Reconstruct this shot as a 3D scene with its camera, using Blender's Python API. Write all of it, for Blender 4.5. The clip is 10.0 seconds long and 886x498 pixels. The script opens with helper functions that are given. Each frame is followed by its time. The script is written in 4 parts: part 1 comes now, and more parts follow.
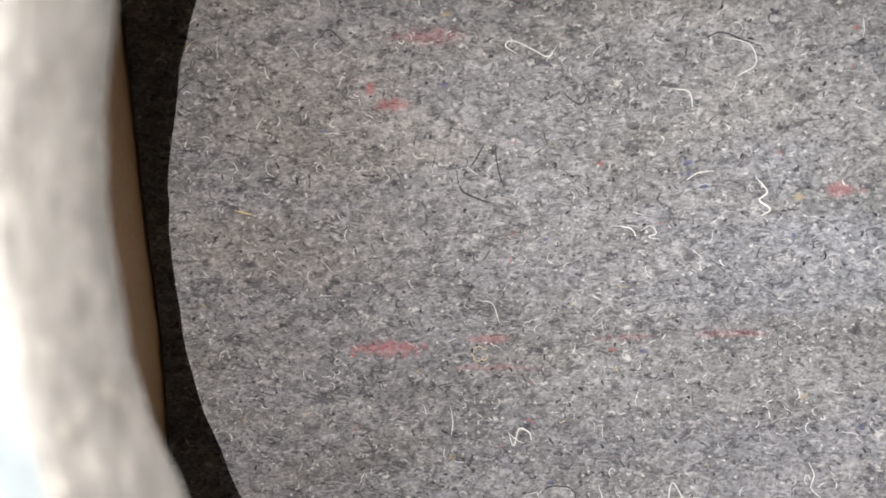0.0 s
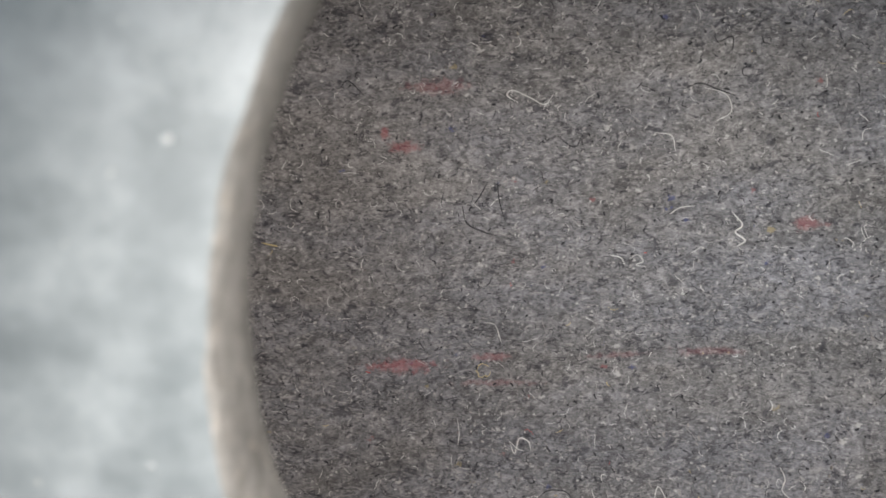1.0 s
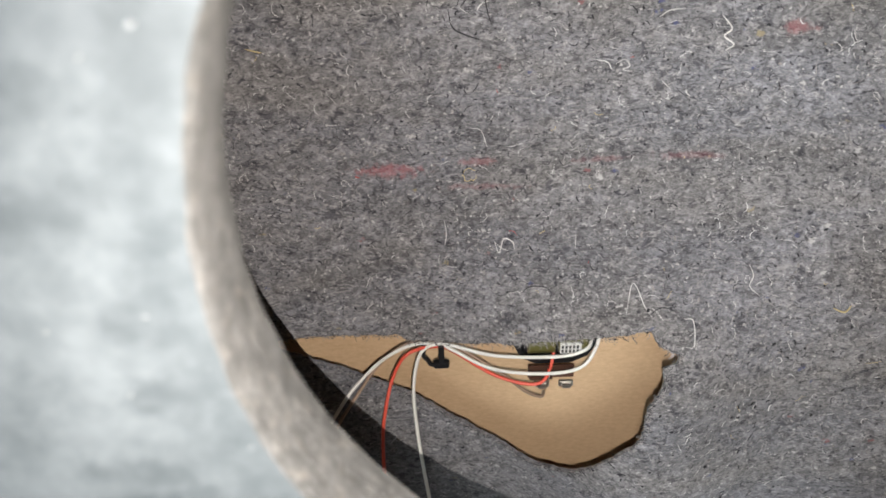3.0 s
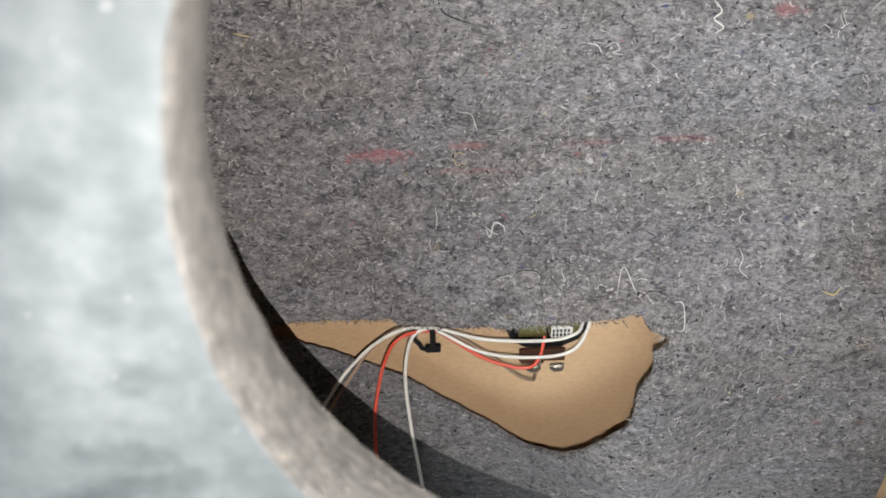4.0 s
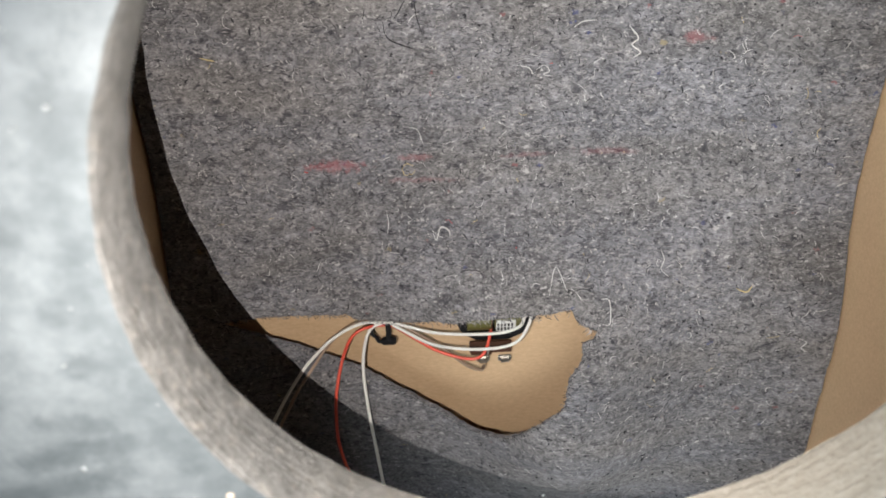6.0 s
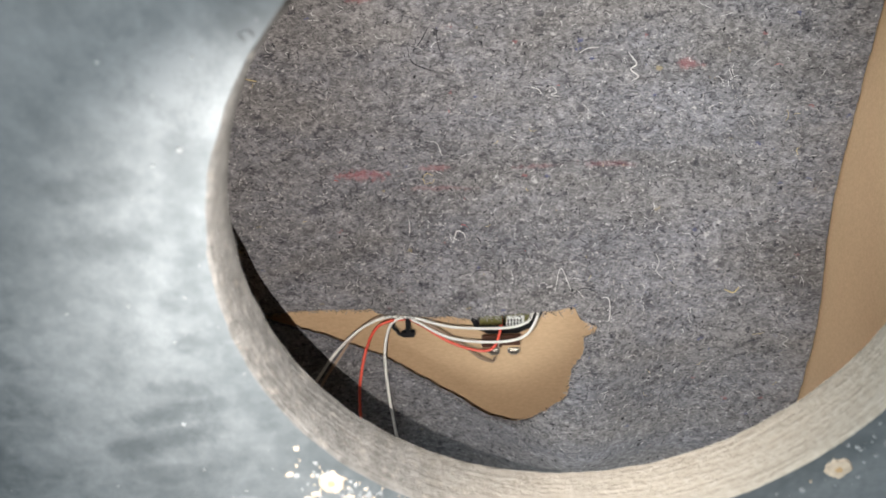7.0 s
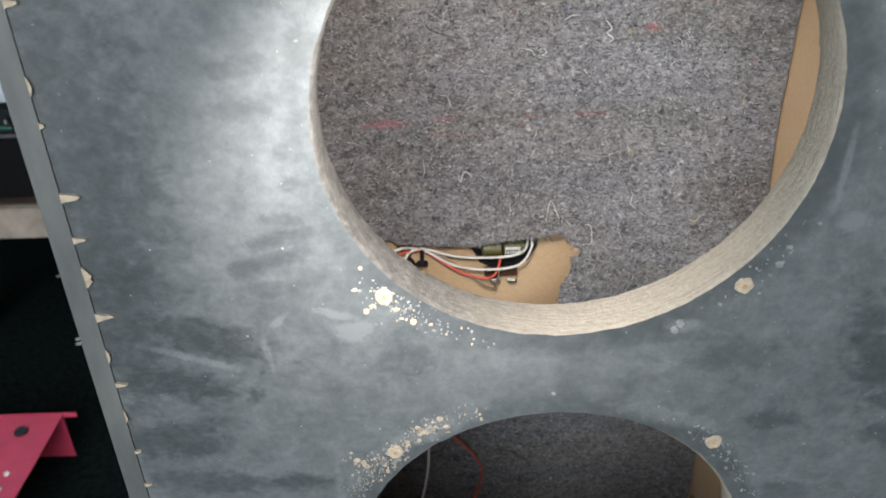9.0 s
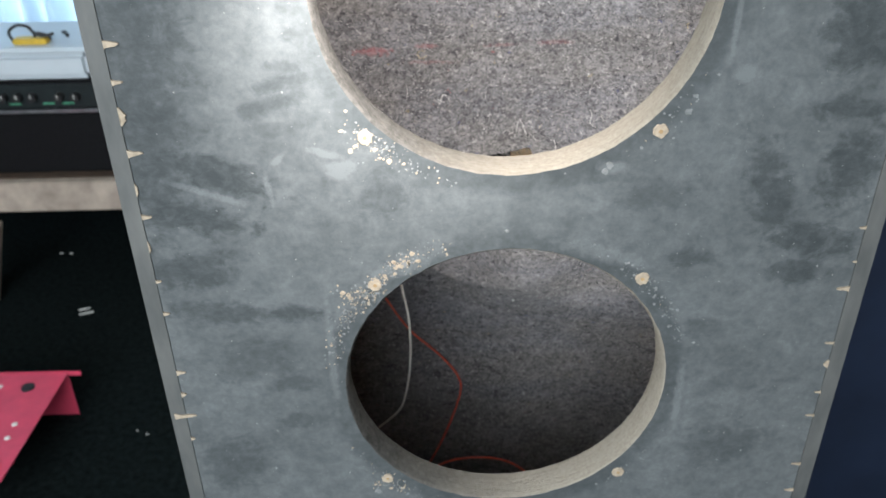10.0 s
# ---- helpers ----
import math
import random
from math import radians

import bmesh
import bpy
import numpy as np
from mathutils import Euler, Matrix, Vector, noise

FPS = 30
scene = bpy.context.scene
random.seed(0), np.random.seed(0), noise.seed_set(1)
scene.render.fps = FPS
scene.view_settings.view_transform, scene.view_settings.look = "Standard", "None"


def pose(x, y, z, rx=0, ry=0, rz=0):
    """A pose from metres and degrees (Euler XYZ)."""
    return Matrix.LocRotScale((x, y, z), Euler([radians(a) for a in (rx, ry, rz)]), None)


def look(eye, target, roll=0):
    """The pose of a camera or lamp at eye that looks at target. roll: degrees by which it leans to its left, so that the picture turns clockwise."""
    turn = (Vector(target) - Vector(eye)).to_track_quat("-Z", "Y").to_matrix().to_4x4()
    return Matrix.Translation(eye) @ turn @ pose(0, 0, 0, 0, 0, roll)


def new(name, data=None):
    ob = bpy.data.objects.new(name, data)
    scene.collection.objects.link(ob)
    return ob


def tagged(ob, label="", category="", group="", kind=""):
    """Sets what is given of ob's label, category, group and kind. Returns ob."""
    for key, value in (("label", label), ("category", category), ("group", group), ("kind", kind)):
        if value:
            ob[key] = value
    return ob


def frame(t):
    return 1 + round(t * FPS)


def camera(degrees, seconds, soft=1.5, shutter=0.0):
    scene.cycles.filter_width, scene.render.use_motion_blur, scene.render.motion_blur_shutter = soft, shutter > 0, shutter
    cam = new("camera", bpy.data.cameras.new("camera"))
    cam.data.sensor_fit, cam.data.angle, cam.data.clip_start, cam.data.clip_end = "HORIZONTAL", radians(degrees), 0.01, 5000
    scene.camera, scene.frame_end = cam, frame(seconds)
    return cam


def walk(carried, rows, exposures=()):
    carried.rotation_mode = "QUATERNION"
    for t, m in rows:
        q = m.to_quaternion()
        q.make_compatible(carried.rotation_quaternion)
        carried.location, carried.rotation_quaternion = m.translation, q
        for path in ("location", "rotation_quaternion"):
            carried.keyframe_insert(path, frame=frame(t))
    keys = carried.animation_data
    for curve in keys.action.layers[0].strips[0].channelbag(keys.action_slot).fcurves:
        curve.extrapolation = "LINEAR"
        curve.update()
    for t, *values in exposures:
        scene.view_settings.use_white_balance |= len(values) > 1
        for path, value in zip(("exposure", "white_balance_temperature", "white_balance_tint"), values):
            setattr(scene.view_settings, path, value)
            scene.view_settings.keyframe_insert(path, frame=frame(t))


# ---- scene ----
cam = camera(55.22, 10.0, 1.7)
# the lens focuses on the felt; things a hand away are soft
cam.data.dof.use_dof, cam.data.dof.focus_distance, cam.data.dof.aperture_fstop = True, 0.44, 17.0
PATH = [
    (0, (-0.0623, -0.0641, 1.0037), (-0.0651, 1.8583, 0.4518), -1.15),
    (0.5, (-0.0639, -0.0952, 1.0092), (-0.0645, 1.8348, 0.4846), -1.03),
    (1, (-0.0691, -0.0966, 1.0283), (-0.0537, 1.8236, 0.4691), -1.19),
    (1.5, (-0.0645, -0.1000, 1.0341), (-0.0848, 1.8097, 0.4402), -1.44),
    (2, (-0.0615, -0.0993, 1.0364), (-0.0486, 1.6833, 0.1296), -1.65),
    (2.5, (-0.0589, -0.0996, 1.0390), (-0.0321, 1.6179, 0.0145), -1.32),
    (2.7, (-0.0625, -0.0990, 1.0400), (-0.0515, 1.6202, 0.0181), -1.58),
    (3.8, (-0.0654, -0.1003, 1.0430), (-0.0516, 1.6023, -0.0062), -1.60),
    (4, (-0.0625, -0.0999, 1.0409), (-0.0391, 1.5993, -0.0137), -1.59),
    (4.5, (-0.0567, -0.1039, 1.0510), (-0.0201, 1.5856, -0.0188), -1.80),
    (5, (-0.0530, -0.1072, 1.0480), (-0.0158, 1.5839, -0.0192), -1.80),
    (5.5, (-0.0409, -0.1144, 1.0425), (-0.0028, 1.5749, -0.0275), -1.60),
    (6, (-0.0356, -0.1349, 1.0684), (-0.0101, 1.5537, -0.0031), -1.66),
    (6.2, (-0.0420, -0.1482, 1.0747), (-0.0222, 1.5423, 0.0062), -1.82),
    (7.3, (-0.0370, -0.1783, 1.1008), (-0.0404, 1.5072, 0.0242), -1.56),
    (7.5, (-0.0346, -0.1756, 1.0990), (-0.0402, 1.5096, 0.0219), -1.70),
    (8, (-0.0363, -0.1843, 1.1021), (-0.0388, 1.5012, 0.0256), -1.73),
    (8.5, (-0.0459, -0.2180, 1.1031), (-0.0492, 1.4705, 0.0312), -2.11),
    (9, (-0.0520, -0.2917, 1.1071), (-0.0386, 1.4079, 0.0530), -1.48),
    (9.5, (-0.0482, -0.3450, 1.1078), (-0.0286, 1.3741, 0.0858), -1.32),
    (10, (-0.0415, -0.4009, 1.0761), (-0.0181, 1.3154, 0.0496), -0.95),
]
walk(cam, [(t, look(eye, target, roll)) for t, eye, target, roll in PATH],
     [(0, 0.5), (0.5, 0.0), (1, -0.4), (1.5, -0.3), (2, -0.2), (2.5, 0.0), (4, 0.02), (5.5, 0.12), (6, -0.02), (7.5, 0.08), (8.5, 0.0), (9, -0.12), (9.5, 0.0), (10, 0.2)])


# ---- world, lamps ----
world = bpy.data.worlds.new("world")
scene.world = world
world.use_nodes = True
wn = world.node_tree
sky = wn.nodes.new("ShaderNodeTexSky")
sky.sky_type, sky.sun_disc, sky.sun_elevation, sky.sun_rotation = "NISHITA", False, radians(35), radians(200)
wn.links.new(sky.outputs[0], wn.nodes["Background"].inputs[0])
wn.nodes["Background"].inputs[1].default_value = 0.1


def lamp(name, kind, place, target, energy, color, **more):
    data = bpy.data.lights.new(name, kind)
    data.energy, data.color = energy, color
    if "size" in more:
        data.shape, data.size, data.size_y = "RECTANGLE", more["size"], more["size_y"]
    if "radius" in more:
        data.shadow_soft_size = more["radius"]
    ob = new(name, data)
    ob.matrix_world = look(place, target)
    return ob


# the small torch beside the lens, and daylight through the curtained far window
TORCH, DAY_FILL, BACK = 6.4, 70.0, 60.0
torch = lamp("torch", "SPOT", (-0.059, -0.100, 1.018), (-0.040, 0.30, 0.805), TORCH, (1, 0.94, 0.90), radius=0.0)
torch.data.spot_size, torch.data.spot_blend = radians(98), 1.0
# added fill from behind the camera, no source known there; evens the front panel
lamp("window_fill_light", "AREA", (-0.70, -1.63, 1.55), (-0.40, 0, 1.25), DAY_FILL, (0.86, 0.94, 1.0), size=1.6, size_y=1.6)
lamp("window_fill_light", "AREA", (-1.4, 2.10, 1.1), (-1.4, 1.0, 1.1), BACK, (0.78, 0.90, 1.0), size=1.3, size_y=1.5)


# ---- materials ----
def mat(name, rough=0.6, metal=0.0, spec=0.5):
    m = bpy.data.materials.new(name)
    m.use_nodes = True
    b = m.node_tree.nodes["Principled BSDF"]
    b.inputs["Roughness"].default_value, b.inputs["Metallic"].default_value = rough, metal
    b.inputs["Specular IOR Level"].default_value = spec
    return m, m.node_tree, b


def coords(t, scale=(1, 1, 1)):
    c = t.nodes.new("ShaderNodeTexCoord")
    p = t.nodes.new("ShaderNodeMapping")
    p.inputs["Scale"].default_value = scale
    t.links.new(c.outputs["Object"], p.inputs[0])
    return p.outputs[0]


def noise_tex(t, scale, detail=6, rough=0.6, stretch=(1, 1, 1), warp=0.0):
    n = t.nodes.new("ShaderNodeTexNoise")
    n.inputs["Scale"].default_value, n.inputs["Detail"].default_value, n.inputs["Roughness"].default_value = scale, detail, rough
    n.inputs["Distortion"].default_value = warp
    t.links.new(coords(t, stretch), n.inputs["Vector"])
    return n.outputs["Fac"]


def ramp(t, fac, *stops):
    r = t.nodes.new("ShaderNodeValToRGB")
    while len(r.color_ramp.elements) < len(stops):
        r.color_ramp.elements.new(0.5)
    for e, (at, c) in zip(r.color_ramp.elements, stops):
        e.position = at
        e.color = (c, c, c, 1) if isinstance(c, (int, float)) else (*c, 1)
    t.links.new(fac, r.inputs[0])
    return r.outputs[0]


def mix(t, fac, a, b, how="MIX"):
    n = t.nodes.new("ShaderNodeMix")
    n.data_type, n.blend_type = "RGBA", how
    for socket, v in ((n.inputs[0], fac), (n.inputs[6], a), (n.inputs[7], b)):
        if isinstance(v, bpy.types.NodeSocket):
            t.links.new(v, socket)
        elif isinstance(v, (int, float)):
            socket.default_value = v
        else:
            socket.default_value = (*v, 1)
    return n.outputs[2]


def calc(t, how, a, b=0.0):
    n = t.nodes.new("ShaderNodeMath")
    n.operation = how
    for socket, v in ((n.inputs[0], a), (n.inputs[1], b)):
        if isinstance(v, bpy.types.NodeSocket):
            t.links.new(v, socket)
        else:
            socket.default_value = v
    return n.outputs[0]


def bump(t, b, height, strength=0.4, distance=0.001):
    n = t.nodes.new("ShaderNodeBump")
    n.inputs["Strength"].default_value, n.inputs["Distance"].default_value = strength, distance
    t.links.new(height, n.inputs["Height"])
    t.links.new(n.outputs[0], b.inputs["Normal"])


def simple(name, color, rough=0.6, metal=0.0, vary=0.25, scale=60, spec=0.5, relief=0.15):
    m, t, b = mat(name, rough, metal, spec)
    f = noise_tex(t, scale)
    lo, hi = [tuple(min(1, c * k) for c in color) for k in (1 - vary, 1 + vary)]
    t.links.new(ramp(t, f, (0.3, lo), (0.7, hi)), b.inputs["Base Color"])
    if relief:
        bump(t, b, noise_tex(t, scale * 4), relief, 0.0005)
    return m


def blob(t, x, z, rx, rz, turn=0.0, wobble=0.35, scale=40, rough=None, rim=(1.5, 0.45)):
    """A soft-edged stain, 1 inside and 0 outside, round (x, z)."""
    c = t.nodes.new("ShaderNodeTexCoord")
    p = t.nodes.new("ShaderNodeMapping")
    p.vector_type = "TEXTURE"
    p.inputs["Location"].default_value = (x, 0, z)
    p.inputs["Rotation"].default_value = (0, radians(turn), 0)
    p.inputs["Scale"].default_value = (rx, 1000, rz)
    t.links.new(c.outputs["Object"], p.inputs[0])
    l = t.nodes.new("ShaderNodeVectorMath")
    l.operation = "LENGTH"
    t.links.new(p.outputs[0], l.inputs[0])
    d = calc(t, "ADD", l.outputs["Value"], calc(t, "MULTIPLY", calc(t, "SUBTRACT", rough or noise_tex(t, scale, 4), 0.5), wobble * 4))
    r = t.nodes.new("ShaderNodeMapRange")
    r.interpolation_type = "SMOOTHSTEP"
    r.inputs["From Min"].default_value, r.inputs["From Max"].default_value = rim
    t.links.new(d, r.inputs["Value"])
    return r.outputs[0]


HOLE_UP, HOLE_LOW, RADIUS = (0.0008, 0.9794), (0.0010, 0.7380), 0.0977


def paint_material():
    """Worn slate-grey paint under chalky dust: cloudy, with wiped darker patches, finger smears and pale rub marks."""
    m, t, b = mat("worn_grey_paint", 0.55, 0.0, 0.4)
    cloud = noise_tex(t, 15, 8, 0.6, (1, 1, 1.2), 0.3)
    mottle = noise_tex(t, 75, 7, 0.68, (1, 1, 1.15), 0.3)
    grain = noise_tex(t, 260, 5, 0.7)
    fine = noise_tex(t, 900, 3, 0.7)
    edge_noise, tight = noise_tex(t, 80, 8, 0.68, (0.9, 1, 1.2), 0.4), noise_tex(t, 160, 4)
    dust = ramp(t, cloud, (0.30, 0.56), (0.5, 0.70), (0.70, 0.84))
    dark = None
    for x, z, rx, rz, turn, k in ((-0.190, 0.960, 0.028, 0.085, 3, 0.8), (-0.153, 0.884, 0.025, 0.0096, 22, 1), (-0.168, 0.860, 0.026, 0.0085, 18, 1), (-0.186, 0.890, 0.016, 0.04, 0, 0.9), (-0.179, 0.826, 0.025, 0.010, -5, 0.9), (-0.119, 0.795, 0.0136, 0.005, 8, 0.9),
                                  (-0.165, 0.797, 0.024, 0.007, 5, 0.8), (-0.126, 0.743, 0.014, 0.005, 0, 0.6), (-0.122, 0.714, 0.0127, 0.0056, 0, 0.6), (-0.067, 0.871, 0.010, 0.015, 20, 0.6), (-0.001, 0.876, 0.060, 0.003, 0, 0.5),
                                  (0.140, 0.868, 0.010, 0.026, -18, 0.8), (0.166, 0.837, 0.024, 0.010, 10, 0.9), (0.172, 0.955, 0.017, 0.022, 0, 0.9), (0.172, 0.913, 0.018, 0.006, 0, 0.9), (0.180, 0.879, 0.014, 0.020, 0, 0.9), (0.102, 0.827, 0.012, 0.005, 0, 0.7),
                                  (0.078, 0.867, 0.018, 0.008, -10, 0.5), (0.164, 0.816, 0.016, 0.007, 0, 0.8), (0.115, 0.778, 0.010, 0.006, 0, 0.6), (0.142, 0.688, 0.022, 0.015, 0, 0.5), (-0.149, 0.761, 0.020, 0.015, 0, 0.5), (-0.171, 0.679, 0.018, 0.02, 0, 0.6),
                                  (-0.118, 1.005, 0.013, 0.0035, -5, 0.45), (-0.119, 0.989, 0.013, 0.004, -10, 0.5), (-0.110, 0.942, 0.009, 0.0035, -8, 0.7), (-0.107, 0.972, 0.006, 0.003, 0, 0.6), (-0.106, 0.958, 0.007, 0.003, -6, 0.6), (-0.116, 0.933, 0.016, 0.0035, -14, 0.7),
                                  (-0.123, 0.922, 0.016, 0.004, -16, 0.7), (-0.122, 0.909, 0.010, 0.0035, -10, 0.4)):
        q = calc(t, "MULTIPLY", blob(t, x, z, 1.05 * rx, 1.05 * rz, turn, 0.85, rough=edge_noise, rim=(1.5, 0.55)), k)
        dark = q if dark is None else calc(t, "MAXIMUM", dark, q)
    for x, z in (HOLE_UP, HOLE_LOW):
        ring = blob(t, x, z, 0.1065, 0.1065, 0, 0.02, rough=edge_noise, rim=(1.06, 0.98))
        dark = calc(t, "MAXIMUM", dark, calc(t, "MULTIPLY", ring, 0.62))
    pale = None
    for spot in ((-0.158, 0.873, 0.021, 0.002, 20), (-0.121, 0.892, 0.0047, 0.0016, -40), (-0.096, 0.895, 0.009, 0.0022, 18), (-0.1275, 0.876, 0.0016, 0.008, -8), (0.052, 0.884, 0.0075, 0.0033), (0.107, 0.959, 0.0016, 0.016), (0.115, 0.933, 0.006, 0.0045),
                 (0.051, 0.832, 0.027, 0.005, 18), (-0.058, 0.826, 0.024, 0.005, -25), (-0.089, 0.886, 0.009, 0.005), (0.108, 0.731, 0.0025, 0.026), (-0.103, 0.760, 0.0025, 0.036), (-0.09, 1.03, 0.018, 0.012)):
        q = blob(t, *spot, wobble=0.5, rough=tight)
        pale = q if pale is None else calc(t, "MAXIMUM", pale, q)
    dark = calc(t, "MULTIPLY", dark, ramp(t, noise_tex(t, 140, 6, 0.7, (0.9, 1, 1.1), 0.4), (0.34, 0.55), (0.58, 1)))
    dust = calc(t, "MULTIPLY", dust, calc(t, "SUBTRACT", 1.0, calc(t, "MULTIPLY", dark, 0.74)))
    dust = calc(t, "MULTIPLY", dust, ramp(t, mottle, (0.30, 0.66), (0.5, 0.96), (0.68, 1.22)))
    dust = calc(t, "MULTIPLY", dust, calc(t, "ADD", 0.55, calc(t, "MULTIPLY", grain, 0.9)))
    dust = calc(t, "MINIMUM", 1.0, calc(t, "ADD", dust, calc(t, "MULTIPLY", calc(t, "MULTIPLY", pale, fine), 0.75)))
    col = mix(t, dust, (0.012, 0.018, 0.020), (0.122, 0.132, 0.136))
    specks = ramp(t, noise_tex(t, 420, 2, 0.5), (0.725, 0.0), (0.76, 1.0))
    col = mix(t, calc(t, "MULTIPLY", specks, 0.5), col, (0.45, 0.44, 0.41))
    t.links.new(col, b.inputs["Base Color"])
    t.links.new(ramp(t, cloud, (0.3, 0.50), (0.7, 0.72)), b.inputs["Roughness"])
    bump(t, b, calc(t, "ADD", grain, fine), 0.3, 0.0004)
    return m


def edge_material():
    m, t, b = mat("grey_edge_paint", 0.6)
    t.links.new(ramp(t, noise_tex(t, 60, 6, 0.6, (1, 1, 0.3)), (0.3, (0.056, 0.060, 0.059)), (0.7, (0.105, 0.106, 0.102))), b.inputs["Base Color"])
    bump(t, b, noise_tex(t, 400), 0.2, 0.0004)
    return m


def mdf_material():
    """Bare fibreboard of a cut edge, in thin layers; grey overspray covers the west half."""
    m, t, b = mat("bare_fibreboard", 0.85, 0, 0.2)
    layer = noise_tex(t, 60, 5, 0.6, (1, 14, 1))
    grain = noise_tex(t, 420, 4, 0.7)
    col = mix(t, calc(t, "MULTIPLY", ramp(t, grain, (0.35, 0), (0.7, 1)), 0.6), ramp(t, layer, (0.3, (0.20, 0.172, 0.135)), (0.7, (0.285, 0.252, 0.205))), (0.35, 0.32, 0.272))
    cover = blob(t, -0.125, 0.86, 0.112, 0.60, 0, 0.10, 30)
    worn = ramp(t, noise_tex(t, 330, 6, 0.75), (0.30, 0.68), (0.46, 1))
    paint = ramp(t, noise_tex(t, 190, 7, 0.75), (0.35, (0.044, 0.043, 0.040)), (0.65, (0.108, 0.105, 0.099)))
    col = mix(t, calc(t, "MULTIPLY", cover, worn), col, paint)
    t.links.new(col, b.inputs["Base Color"])
    bump(t, b, calc(t, "ADD", layer, grain), 0.7, 0.0013)
    return m


def board_material():
    m, t, b = mat("brown_board", 0.55, 0, 0.4)
    f = noise_tex(t, 9, 5, 0.6, (1, 1, 1.5))
    g = noise_tex(t, 600, 4, 0.75, (0.4, 1, 1))
    col = mix(t, 0.4, ramp(t, f, (0.3, (0.60, 0.405, 0.235)), (0.7, (0.70, 0.485, 0.29))), ramp(t, g, (0.32, (0.52, 0.335, 0.185)), (0.68, (0.80, 0.585, 0.365))))
    t.links.new(col, b.inputs["Base Color"])
    bump(t, b, g, 0.12, 0.0003)
    return m


def felt_material():
    """Grey recycled-fibre felt: shoddy wool, drawn out sideways, with fine hairs and flecks of every colour."""
    m, t, b = mat("recycled_felt", 0.95, 0, 0.1)
    big = noise_tex(t, 20, 6, 0.6, (0.65, 1, 1.2), 0.5)
    hue_shift = noise_tex(t, 23, 4, 0.55, (0.5, 1, 1.4), 0.3)
    mid = noise_tex(t, 230, 5, 0.6, (0.85, 1, 1.05), 0.9)
    fine = noise_tex(t, 900, 4, 0.7, (0.6, 1, 1.0), 0.5)
    col = ramp(t, hue_shift, (0.36, (0.180, 0.172, 0.168)), (0.64, (0.175, 0.173, 0.183)))
    col = mix(t, 1.0, col, ramp(t, mid, (0.30, 0.50), (0.5, 0.98), (0.70, 1.5)), "MULTIPLY")
    col = mix(t, 1.0, col, ramp(t, fine, (0.28, 0.55), (0.5, 1.0), (0.72, 1.5)), "MULTIPLY")
    col = mix(t, 1.0, col, ramp(t, big, (0.32, 0.78), (0.68, 1.2)), "MULTIPLY")
    for scale, low, c, k in ((120, 0.585, (0.045, 0.044, 0.052), 0.68), (310, 0.61, (0.026, 0.026, 0.032), 0.72), (190, 0.61, (0.36, 0.345, 0.335), 0.5), (420, 0.635, (0.52, 0.50, 0.48), 0.6)):
        clump = noise_tex(t, scale, 5, 0.62, (0.8, 1, 1), 0.7)
        col = mix(t, calc(t, "MULTIPLY", ramp(t, clump, (low, 0), (low + 0.07, 1)), k), col, c)
    for turn, scale, low, c, k in ((8, 330, 0.625, (0.46, 0.44, 0.43), 0.32), (-42, 420, 0.635, (0.46, 0.44, 0.42), 0.32), (71, 460, 0.64, (0.46, 0.44, 0.42), 0.32), (36, 400, 0.64, (0.46, 0.44, 0.42), 0.45), (-14, 300, 0.635, (0.026, 0.026, 0.034), 0.65), (55, 380, 0.65, (0.030, 0.028, 0.032), 0.6), (-60, 340, 0.65, (0.030, 0.028, 0.032), 0.55)):
        c0 = t.nodes.new("ShaderNodeTexCoord")
        p = t.nodes.new("ShaderNodeMapping")
        p.inputs["Rotation"].default_value, p.inputs["Scale"].default_value = (0, radians(turn), 0), (0.42, 1, 1)
        t.links.new(c0.outputs["Object"], p.inputs[0])
        n = t.nodes.new("ShaderNodeTexNoise")
        n.inputs["Scale"].default_value, n.inputs["Detail"].default_value, n.inputs["Distortion"].default_value = scale, 2, 1.6
        t.links.new(p.outputs[0], n.inputs["Vector"])
        col = mix(t, calc(t, "MULTIPLY", ramp(t, n.outputs["Fac"], (low, 0), (low + 0.05, 1)), k), col, c)
    for scale, stretch, near_at, flecks in ((230, (0.6, 1, 1), 0.30, ((0.0, 0.055, (0.50, 0.48, 0.46)), (0.06, 0.115, (0.018, 0.018, 0.026)), (0.13, 0.15, (0.07, 0.08, 0.17)), (0.16, 0.170, (0.24, 0.10, 0.10)), (0.18, 0.188, (0.30, 0.25, 0.15)))),
                                            (520, (0.8, 1, 1), 0.36, ((0.0, 0.07, (0.55, 0.53, 0.50)), (0.08, 0.16, (0.016, 0.016, 0.022))))):
        v = t.nodes.new("ShaderNodeTexVoronoi")
        v.inputs["Scale"].default_value = scale
        w = t.nodes.new("ShaderNodeVectorMath")
        w.operation = "MULTIPLY_ADD"
        jig = t.nodes.new("ShaderNodeTexNoise")
        jig.inputs["Scale"].default_value = scale * 2.2
        t.links.new(coords(t), jig.inputs["Vector"])
        t.links.new(jig.outputs["Color"], w.inputs[0])
        w.inputs[1].default_value = (1.1 / scale,) * 3
        t.links.new(coords(t, stretch), w.inputs[2])
        t.links.new(w.outputs[0], v.inputs["Vector"])
        hue = t.nodes.new("ShaderNodeSeparateColor")
        t.links.new(v.outputs["Color"], hue.inputs[0])
        near = ramp(t, v.outputs["Distance"], (near_at * 0.5, 1), (near_at, 0))
